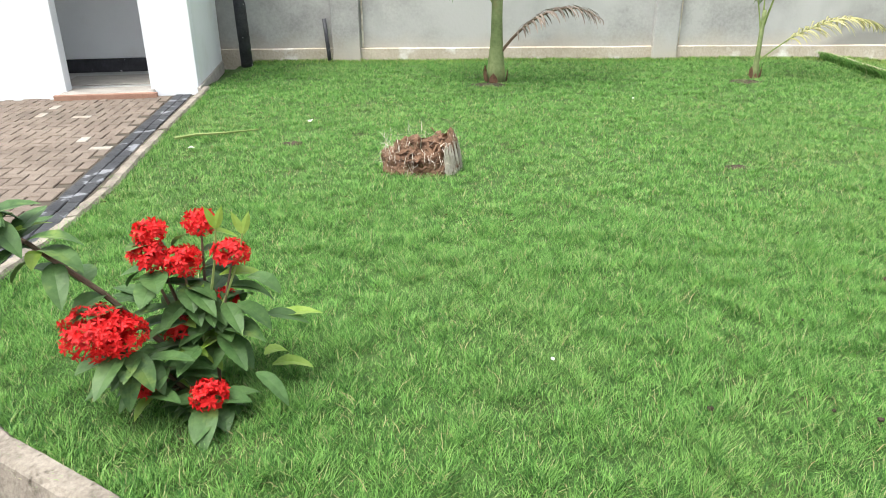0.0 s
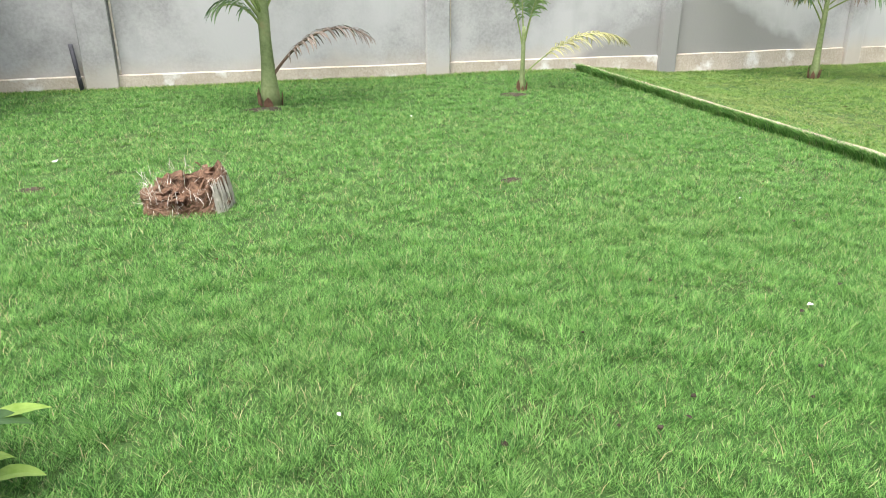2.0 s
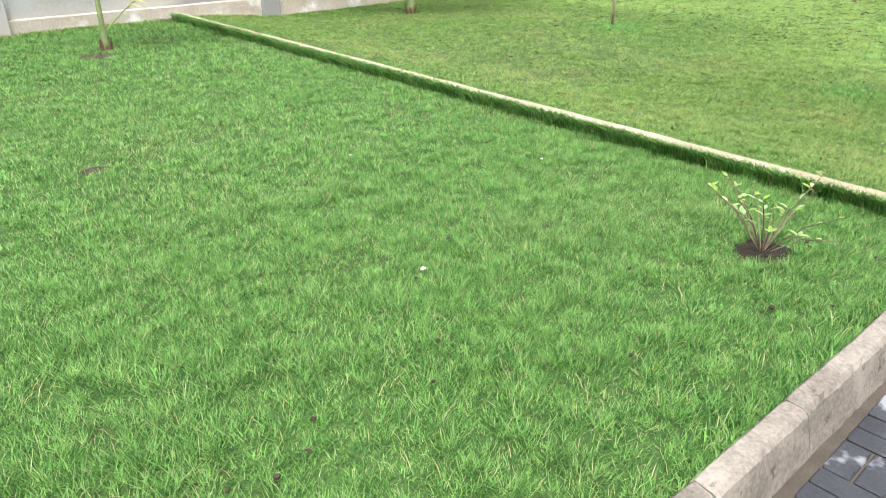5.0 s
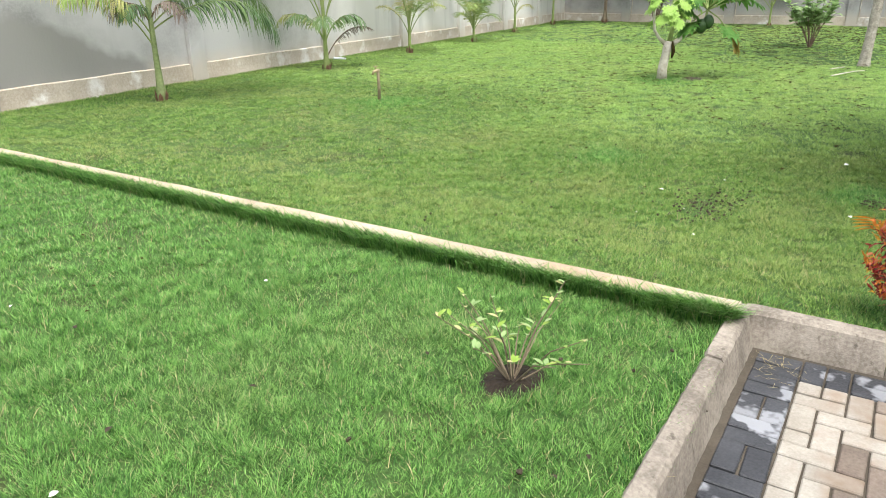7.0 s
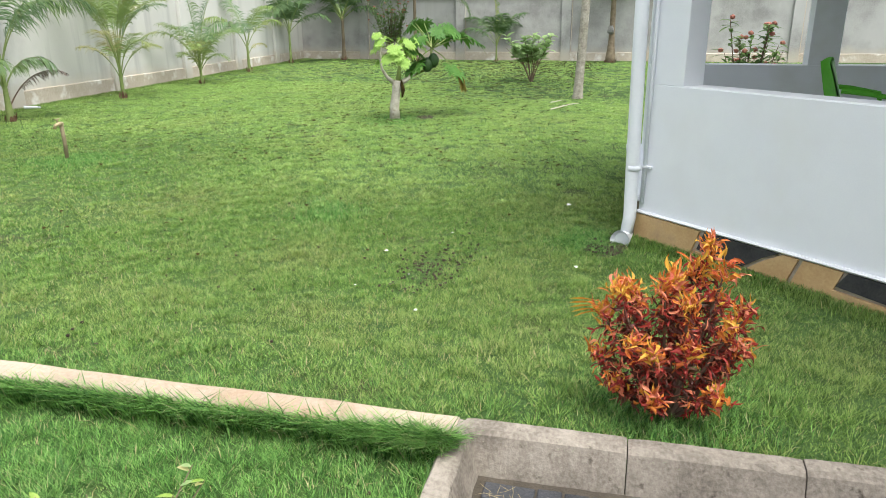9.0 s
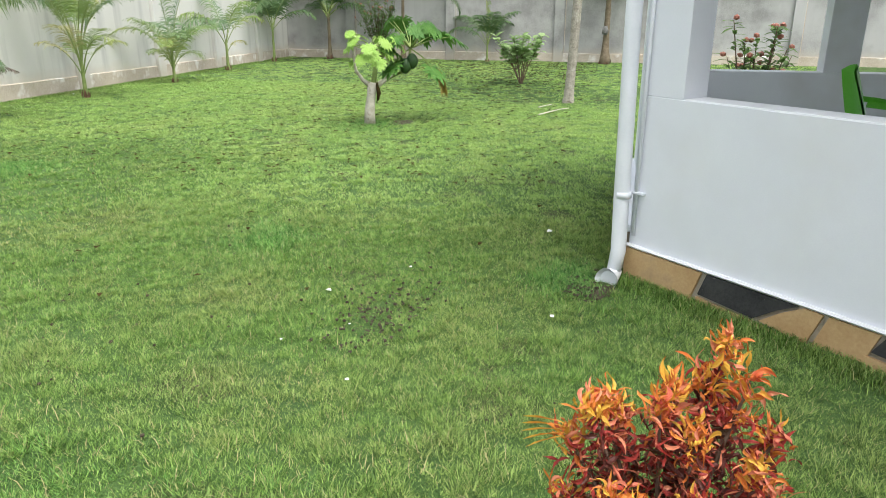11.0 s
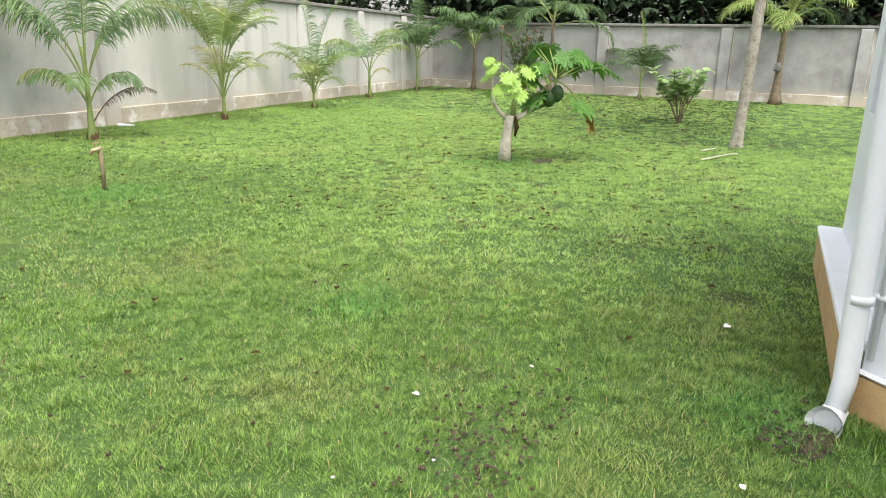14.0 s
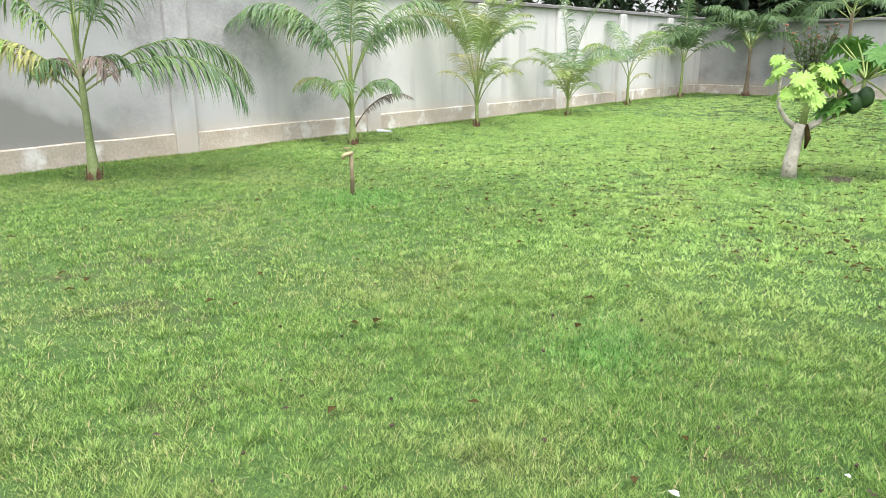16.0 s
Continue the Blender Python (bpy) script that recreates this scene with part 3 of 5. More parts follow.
    slab("ledge", (8.6, y1 - 0.02, 0.12), (11.1, 0.6, 0.17), M_WHITE2, I, 0.012, "chipped white plinth ledge", jitter=0.004)
    slab("plinth_core", (8.62, 0.2, -0.5), (11.09, 0.57, 0.12), M_MORTAR, I)
    x = 8.63
    for k, w in enumerate((0.5, 0.42, 0.6, 0.45, 0.46)):
        slab("stone_slab", (x + 0.008, 0.572, -0.45), (x + w - 0.008, 0.592, 0.112), M_TAN, I, 0.006, "tan stone slab")
        x += w
    slab("stone_slab", (11.092, 0.22, -0.45), (11.11, 0.59, 0.112), M_TAN, I, 0.006, "tan stone slab")
    # far side of the porch
    slab("back_wall", (10.7, -6, -0.3), (10.92, 0.2, sill), M_WHITE2, I)
    for y0, y1_ in ((-1.36, -1.08), (-3.6, -3.3), (-0.05, 0.2)):
        slab("pillar", (10.7, y0, sill), (10.92, y1_, head), M_WHITE2, I)
    slab("lintel", (10.7, -6, head), (10.92, 0.2, 3.1), M_WHITE2, I)
    fl = Mesh()
    fl.add([(8.45, 0.3, 0.28), (10.72, 0.3, 0.28), (10.72, -6, 0.28), (5.2, -6, 0.28), (5.3, -3.05, 0.28), (8.45, 0.3, -0.2), (10.72, 0.3, -0.2), (10.72, -6, -0.2), (5.2, -6, -0.2), (5.3, -3.05, -0.2)],
           [(0, 4, 3, 2, 1), (5, 6, 7, 8, 9), (0, 1, 6, 5), (1, 2, 7, 6), (2, 3, 8, 7), (3, 4, 9, 8), (4, 0, 5, 9)])
    part("porch_floor", fl, M_FLOOR, root)
    roof = Mesh()
    roof.add([(p[0], p[1], z) for z in (3.1, 3.3) for p in ((8.1, 0.75), (11.3, 0.75), (11.3, -6), (4.5, -6), (4.6, -2.95))],
             [(0, 1, 2, 3, 4), (9, 8, 7, 6, 5), (0, 5, 6, 1), (1, 6, 7, 2), (2, 7, 8, 3), (3, 8, 9, 4), (4, 9, 5, 0)])
    part("roof", roof, M_WHITE2, root)
    slab("house_wall", (4.9, -6.2, -0.3), (11.0, -6.0, 3.1), M_WHITE2, I)

    # downpipe with its kicked-out shoe, and a thin conduit beside it
    pipe = thing("downpipe", "white plastic downpipe with a broken spout at the lawn", "pipe", (8.3, 0.62, -0.1))
    me = Mesh()
    b = Vector((8.385, 0.592, 0))
    foot = Vector((8.33, 0.615, -0.1))
    me.tube([b + Vector((0.06, 0.04, 3.1)), b + Vector((0.03, 0.025, 1.4)), b + Vector((0.0, 0.008, 0.42)), b + Vector((-0.015, 0.0, 0.06)), foot], [0.051, 0.051, 0.051, 0.05, 0.046], 16)
    part("pipe", me, M_PIPE, pipe, smooth=True)
    me = Mesh()
    me.tube([b + Vector((0.0, 0, 0.42)), b + Vector((0.0, 0, 0.46))], 0.056, 16)
    part("collar", me, M_PIPE, pipe, smooth=True)
    me = Mesh()
    me.tube([foot + Vector((0.03, -0.01, 0.02)), foot + Vector((-0.05, 0.02, -0.015)), foot + Vector((-0.1, 0.045, -0.005))], [0.05, 0.058, 0.078], 14, caps=False, wobble=0.04)
    me.tube([foot + Vector((-0.03, 0.012, -0.01)), foot + Vector((-0.062, 0.026, -0.01))], [0.05, 0.058], 14)
    part("spout", me, M_PIPE, pipe, "broken open white spout")
    me = Mesh()
    c0 = m @ Vector((0.045, -0.02, 0))
    me.tube([c0 + Vector((0, 0, 0.16)), c0 + Vector((0, 0, 1.4)), c0 + Vector((0, 0, 3.05))], 0.014, 8)
    cond = part("conduit", me, M_PIPE, pipe, smooth=True)
    me = Mesh()
    me.box((0.0, -0.035, 0.44), (0.11, -0.001, 0.46), m, 0, 0.004)
    part("clip", me, M_PIPE, pipe)


porch()

# unseen block added south of the path; closes the place and shades the path
main = thing("unseen_house", "plain white block added out of view to shade the paved path", "house", (-2, -4, 0), kind="structure")
me = Mesh()
me.box((-9, -5.5, -0.3), (4.9, -2.7, 4.2), None, 0, 0.01)
part("wall", me, M_WHITE, main)
me = Mesh()
me.box((-9.3, -5.8, 4.2), (5.2, -2.0, 4.4), None, 0, 0.01)
part("roof_edge", me, M_WHITE2, main)


def plastic_chair():
    ob = thing("plastic_chair", "bright green moulded plastic chair on the porch", "chair", (9.55, -1.3, 0.28))
    o = Vector((9.55, -1.3, 0.28))
    me = Mesh()
    me.box((-0.22, -0.22, 0.41), (0.22, 0.22, 0.44), Matrix.Translation(o), 0, 0.02)
    part("seat", me, M_GREEN, ob)
    me = Mesh()
    n = 6
    vs, fs = [], []
    for i in range(n + 1):
        t = i / n
        for k in range(5):
            s = (k - 2) / 2
            w = 0.23 - 0.08 * t * t
            for off in (0, 0.015):
                vs.append(o + Vector((s * w, 0.2 + 0.14 * t - 0.04 * (1 - s * s) + off, 0.42 + 0.52 * t - 0.05 * s * s * t)))
    for i in range(n):
        for k in range(4):
            a, b = (i * 5 + k) * 2, ((i + 1) * 5 + k) * 2
            fs += [(a, a + 2, b + 2, b), (a + 1, b + 1, b + 3, a + 3)]
    me.add(vs, fs)
    part("backrest", me, M_GREEN, ob, smooth=True)
    for sx in (-1, 1):
        me = Mesh()
        me.tube([o + Vector((0.24 * sx, 0.26, 0.68)), o + Vector((0.26 * sx, 0.05, 0.66)), o + Vector((0.25 * sx, -0.18, 0.62)), o + Vector((0.24 * sx, -0.22, 0.42))], 0.022, 6)
        part("armrest", me, M_GREEN, ob)
        for sy in (-1, 1):
            me = Mesh()
            me.tube([o + Vector((0.2 * sx, 0.2 * sy, 0.42)), o + Vector((0.25 * sx, 0.25 * sy, 0.0))], [0.024, 0.018], 6)
            part("leg", me, M_GREEN, ob)


plastic_chair()


# ---- small white outbuilding by the paving ----
def outbuilding():
    root = thing("outbuilding", "small white painted outbuilding with an open doorway", "building", (-5, 9, 0), kind="structure")
    A = Vector((-3.5, 8.49, 0))
    d = Vector((-2.18, -0.49, 0)).normalized()
    m = Matrix.Translation(A) @ Matrix.Rotation(math.atan2(d.y, d.x), 4, "Z")
    # local: u along the front, v: negative is into the building
    def slab(nm, lo, hi, material, label="", bevel=0.006, jitter=0):
        me = Mesh()
        me.box(lo, hi, m, jitter, bevel)
        return part(nm, me, material, root, label)

    slab("front_wall", (0, -0.2, -0.15), (0.55, 0, 2.6), M_WHITE)
    slab("front_wall", (1.5, -0.2, -0.15), (6, 0, 2.6), M_WHITE)
    slab("lintel", (0.55, -0.2, 2.1), (1.5, 0, 2.6), M_WHITE)
    slab("side_wall", (0, -2.0, -0.15), (0.18, -0.2, 2.6), M_WHITE2)
    slab("back_wall", (0, -2.2, -0.15), (6, -2.0, 2.6), M_WHITE2)
    slab("partition", (0.19, -1.75, 0.2), (6, -1.6, 2.6), M_WHITE2)
    slab("skirting", (0.19, -1.6, 0.0), (6, -1.585, 0.2), M_BLACK, "black painted skirting with ragged edge")
    slab("roof", (-0.2, -2.4, 2.6), (6.2, 0.25, 2.75), M_WHITE2)
    slab("inner_floor", (0.19, -1.6, -0.1), (6, -0.2, 0.02), M_FLOOR)
    slab("floor_slab", (0.5, -1.2, 0.02), (1.75, -0.45, 0.035), M_SLAB, "pale stone slab")
    slab("doorstep", (0.5, -0.25, -0.06), (1.55, 0.14, 0.03), M_SLAB, "worn doorstep", 0.012)
    slab("doorstep_edge", (0.45, 0.13, -0.1), (1.6, 0.18, 0.02), M_BRICKRED, "dull red step edge", 0.008)
    slab("foot_strip", (-0.03, -2.1, -0.1), (-0.002, 0.06, 0.05), M_SLAB, "chipped cement foot strip", 0.004, 0.01)

    pole = thing("painted_pole", "black painted pole with peeling white flakes", "pole", (-3.6, 10.4, 0))
    me = Mesh()
    me.tube([(-3.52, 10.38, -0.05), (-3.56, 10.42, 1.2), (-3.62, 10.45, 2.7)], 0.085, 10)
    part("shaft", me, M_BLACK, pole, smooth=True)
    pipe = thing("black_pipe", "short black pipe leaning on a pilaster", "pipe", (-2.5, 10.95, 0))
    me = Mesh()
    me.tube([(-2.42, 10.93, -0.03), (-2.45, 10.95, 0.3), (-2.48, 10.97, 0.62)], 0.03, 8)
    part("tube", me, M_BLACK, pipe, smooth=True)


outbuilding()


# ---- plants ----
def frond(mesh_stem, mesh_leaf, base, az, elev, length, bend, leaflet, count, stem_r=0.012, hang=0.5, start=0.22, width=0.022, lift=0.25, pairs=True):
    """One feather leaf: an arching stalk with two rows of leaflets."""
    p = Vector(base)
    a = radians(az)
    e = radians(elev)
    n = 14
    pts = [p.copy()]
    dirs = []
    for i in range(n):
        d = Vector((math.cos(a) * math.cos(e), math.sin(a) * math.cos(e), math.sin(e)))
        p = p + d * (length / n)
        e -= radians(bend) / n * (0.3 + 1.4 * (i / n) ** 1.3)
        pts.append(p.copy())
        dirs.append(d)
    dirs.append(dirs[-1])
    mesh_stem.tube(pts, [stem_r * (1 - 0.85 * i / n) + 0.002 for i in range(n + 1)], 5)
    for k in range(count):
        t = start + (1 - start) * (k + 0.5) / count
        f = t * n
        i = min(int(f), n - 1)
        q = pts[i].lerp(pts[i + 1], f - i)
        d = dirs[i]
        side = d.cross(Vector((0, 0, 1)))
        side = side.normalized() if side.length > 0.05 else Vector((-math.sin(a), math.cos(a), 0))
        up = side.cross(d)
        s = math.sin(math.pi * min(1, 0.18 + 0.78 * (t - start) / (1 - start))) ** 0.6
        for sg in ((-1, 1) if pairs else (1,)):
            fwd = d * R.uniform(0.5, 0.9) + side * sg * 0.8 + up * R.uniform(lift - 0.15, lift + 0.15)
            mesh_leaf.leaf(q, fwd, up, leaflet * s * R.uniform(0.7, 1.15), width * R.uniform(0.8, 1.2), hang * R.uniform(0.7, 1.4) * 3.6, 5, 0.3)


def palm(x, y, height, r, fronds, label, trunk_mat=None, leaf_mat=None, lean=(0, 0), base_husk=True, start=0.25, hang=0.45, lift=0.25, lw=0.028, dense=20, category="palm tree"):
    """fronds: rows of (stalk height, azimuth, elevation, length, bend, leaflet length, material or None)."""
    z = gz(x, y)
    root = thing("palm_tree", label, category, (x, y, z), group="palms along the garden wall")
    trunk_mat, leaf_mat = trunk_mat or M_CROWNSHAFT, leaf_mat or M_FROND
    o = Vector((x, y, z))
    me = Mesh()
    n = 10
    me.tube([o + Vector((lean[0] * t * height, lean[1] * t * height, -0.06 + t * height)) for t in (i / n for i in range(n + 1))],
            [r * (1.35 - 0.55 * min(1, i / 3.0)) * (1 - 0.35 * i / n) * (1.06 if i % 2 else 1) for i in range(n + 1)], 10, wobble=0.03)
    part("trunk", me, trunk_mat, root, smooth=True)
    if base_husk:
        for k in range(6):
            a = k * 1.05 + R.random()
            me = Mesh()
            me.leaf(o + Vector((math.cos(a) * r * 1.2, math.sin(a) * r * 1.2, -0.02)), (math.cos(a) * 0.15, math.sin(a) * 0.15, 1), (math.cos(a), math.sin(a), 0), R.uniform(0.1, 0.24), r * 1.2, 0, 3)
            part("leaf_sheath", me, M_HUSK, root, "brown leaf sheath")
    for (hz, az, el_, L, bend, ll, mt) in fronds:
        ms, ml = Mesh(), Mesh()
        b = o + Vector((lean[0] * hz, lean[1] * hz, hz))
        cnt = int(max(12, L * dense))
        frond(ms, ml, b, az, el_, L, bend, ll, cnt, stem_r=max(0.009, r * 0.2), hang=hang, width=lw, start=start, lift=lift)
        dry = mt is M_FRONDD
        st = part("frond", ms, M_TWIG if dry else M_STEM, root, "dry grey-brown frond" if dry else "")
        part("foliage", ml, mt or leaf_mat, st)
    return root


def crown(n, h, L, bend, ll, seed, el0=55, el1=85, mats=(None,), az0=0):
    """Evenly turned fronds with small variations."""
    r = random.Random(seed)
    out = []
    for k in range(n):
        el_ = r.uniform(el0, el1)
        out.append((h * r.uniform(0.85, 1.05), az0 + k * 360 / n + r.uniform(-20, 20), el_, L * r.uniform(0.8, 1.15), bend * r.uniform(0.75, 1.25), ll * r.uniform(0.85, 1.15), r.choice(mats)))
    return out


palm(0.08, 9.18, 2.1, 0.098, [(0.85, 188, 66, 0.7, 150, 0.5, None), (0.95, 195, 58, 1.5, 120, 0.6, None), (1.0, 165, 62, 1.6, 120, 0.6, M_FRONDY), (1.0, 235, 62, 1.5, 130, 0.55, None), (1.05, 10, 62, 1.4, 120, 0.5, None), (1.5, 20, 70, 2.0, 120, 0.55, None), (1.2, 250, 72, 1.9, 160, 0.55, None), (1.7, 90, 75, 1.9, 110, 0.5, None), (1.5, 320, 76, 2.0, 120, 0.5, None), (0.28, -8, 55, 1.5, 120, 0.42, M_FRONDD)],
     "young green palm with a smooth swollen trunk and one dry frond")
palm(3.4, 9.57, 0.9, 0.045, [(0.5, 175, 80, 1.5, 60, 0.32, None), (0.55, 30, 74, 1.6, 60, 0.32, None), (0.6, 100, 84, 1.7, 40, 0.35, None), (0.6, 300, 76, 1.6, 70, 0.32, None), (0.2, 0, 42, 1.65, 95, 0.4, M_FRONDP)],
     "slender young palm with a red-brown base and a yellow drooping frond", M_CROWNSHAFT, dense=34, lw=0.02)
palm(8.76, 10.51, 2.0, 0.06, [(1.05, -36, 34, 2.2, 140, 0.75, None), (1.12, -16, 40, 2.4, 150, 0.8, None), (0.8, 165, 62, 1.9, 120, 0.5, M_FRONDP), (0.95, 178, 60, 1.7, 140, 0.5, M_FRONDY), (1.2, 150, 70, 2.3, 130, 0.6, None), (1.3, -60, 72, 2.2, 140, 0.65, None), (1.4, 60, 80, 2.2, 90, 0.6, None), (1.4, 250, 78, 2.1, 110, 0.6, None), (1.5, 330, 82, 2.3, 70, 0.6, None), (1.15, 100, 55, 0.9, 175, 0.4, M_FRONDD), (1.2, 280, 55, 0.8, 178, 0.4, M_FRONDD), (1.15, 200, 58, 0.8, 178, 0.4, M_FRONDF), (1.2, -20, 60, 0.75, 178, 0.4, M_FRONDF)],
     "young palm with long arching green fronds and brown dead leaves", hang=0.8, lift=0.0, lw=0.021, dense=25)
palm(13.1, 10.93, 1.5, 0.06, [(0.75, 142, 72, 2.7, 150, 0.75, None), (0.8, 158, 76, 2.5, 140, 0.7, None), (0.8, 128, 78, 2.4, 150, 0.65, None), (0.85, -38, 74, 2.3, 150, 0.7, None), (0.8, -55, 78, 2.4, 130, 0.6, None), (0.8, -10, 76, 2.2, 150, 0.6, None), (0.9, 90, 84, 2.5, 70, 0.55, None), (0.9, 30, 82, 2.5, 110, 0.6, None), (0.9, 240, 82, 2.4, 100, 0.6, None), (0.5, 160, 74, 1.2, 172, 0.4, None), (0.5, 140, 70, 1.3, 168, 0.4, M_FRONDY), (0.5, 220, 72, 1.2, 175, 0.45, None), (0.5, 300, 72, 1.2, 175, 0.45, None), (0.5, -50, 72, 1.1, 175, 0.4, None), (0.2, -38, 62, 1.3, 120, 0.25, M_FRONDD)],
     "clumped young palm with hanging green fronds", M_STEM, start=0.3, hang=0.6, lift=0.05, lw=0.019, dense=24)
palm(16.6, 11.28, 0.8, 0.055, crown(13, 0.6, 2.5, 110, 0.45, 3, 76, 88, (M_FRONDY, None, M_FRONDY)) + crown(6, 0.4, 1.4, 120, 0.4, 13, 66, 80, (M_FRONDY, M_FRONDP)), "areca palm with yellow-green feathery fronds", M_STEM, start=0.4, hang=0.4, lift=0.35, lw=0.017, dense=22)
palm(20.1, 11.48, 0.7, 0.05, crown(9, 0.35, 1.7, 120, 0.5, 4, 66, 84, (None, M_FRONDY)) + crown(5, 0.3, 1.0, 130, 0.35, 14, 60, 78, (M_FRONDY, M_FRONDP)) + [(0.5, 100, 88, 2.7, 30, 0.5, None), (0.5, 300, 84, 2.4, 50, 0.5, None)], "pale green young areca palm", M_STEM, start=0.3, hang=0.4, lift=0.35, lw=0.018, dense=22)
palm(23.9, 12.1, 0.9, 0.06, [(0.7, 148, 66, 2.2, 165, 0.6, M_FRONDY), (0.7, 165, 62, 2.0, 160, 0.6, None), (0.75, -32, 64, 1.7, 130, 0.55, M_FRONDY), (0.75, -10, 72, 1.9, 130, 0.55, None), (0.8, 80, 80, 2.1, 90, 0.5, None), (0.8, 250, 76, 1.9, 120, 0.55, M_FRONDY), (0.7, 200, 66, 1.7, 150, 0.5, None), (0.5, -30, 62, 0.9, 150, 0.25, M_FRONDP)], "young palm with arching yellow-green fronds", M_STEM, start=0.3, hang=0.45, lift=0.2, lw=0.021, dense=24)
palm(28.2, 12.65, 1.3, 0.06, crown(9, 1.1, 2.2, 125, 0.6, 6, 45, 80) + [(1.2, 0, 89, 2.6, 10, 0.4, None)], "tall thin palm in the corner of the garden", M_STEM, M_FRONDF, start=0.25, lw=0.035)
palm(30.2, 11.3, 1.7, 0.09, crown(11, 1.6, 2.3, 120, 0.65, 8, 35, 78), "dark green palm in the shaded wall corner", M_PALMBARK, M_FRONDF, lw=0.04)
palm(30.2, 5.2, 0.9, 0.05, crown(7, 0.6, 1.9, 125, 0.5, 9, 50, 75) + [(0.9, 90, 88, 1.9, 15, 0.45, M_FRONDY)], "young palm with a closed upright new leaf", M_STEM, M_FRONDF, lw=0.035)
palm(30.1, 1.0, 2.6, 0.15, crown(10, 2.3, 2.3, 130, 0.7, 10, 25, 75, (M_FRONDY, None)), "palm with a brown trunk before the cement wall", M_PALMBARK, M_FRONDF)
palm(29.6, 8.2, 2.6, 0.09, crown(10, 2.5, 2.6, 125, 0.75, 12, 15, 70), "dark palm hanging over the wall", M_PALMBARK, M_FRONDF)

# cloth bundle tied to the palm's trunk
bag = Mesh()
bag.blob((29.93, 1.05, 1.0), (0.1, 0.12, 0.16), 2, 0.35, 3)
b_ = part("cloth_bundle", bag, M_COPING)
tagged(b_, "grey cloth bundle tied to a palm trunk", "bundle")


def coconut():
    x, y = 18.3, 1.53
    z = gz(x, y)
    root = thing("coconut_palm", "tall leaning palm with a pale grey ringed trunk", "palm tree", (x, y, z))
    me = Mesh()
    pts, rad = [], []
    n = 60
    for i in range(n + 1):
        t = i / n
        h = 5.2 * t
        pts.append(Vector((x + 0.06 * h * 0.47, y - 0.05 * h * 0.88 + 0.004 * h * h, z - 0.05 + h)))
        rad.append((0.09 + 0.035 * math.exp(-h * 5)) * (1 - 0.12 * t) * (1.05 if i % 2 else 0.98))
    me.tube(pts, rad, 14, wobble=0.02)
    part("trunk", me, M_BARK, root)
    for k, (hz, az, el_, L, bend, ll, mt) in enumerate(crown(11, 0, 3.0, 110, 0.7, 21, 10, 70)):
        ms, ml = Mesh(), Mesh()
        frond(ms, ml, pts[-1], az, el_, L, bend, ll, 50, 0.03, 0.5, width=0.04)
        st = part("frond", ms, M_STEM, root)
        part("foliage", ml, M_FROND, st)


coconut()


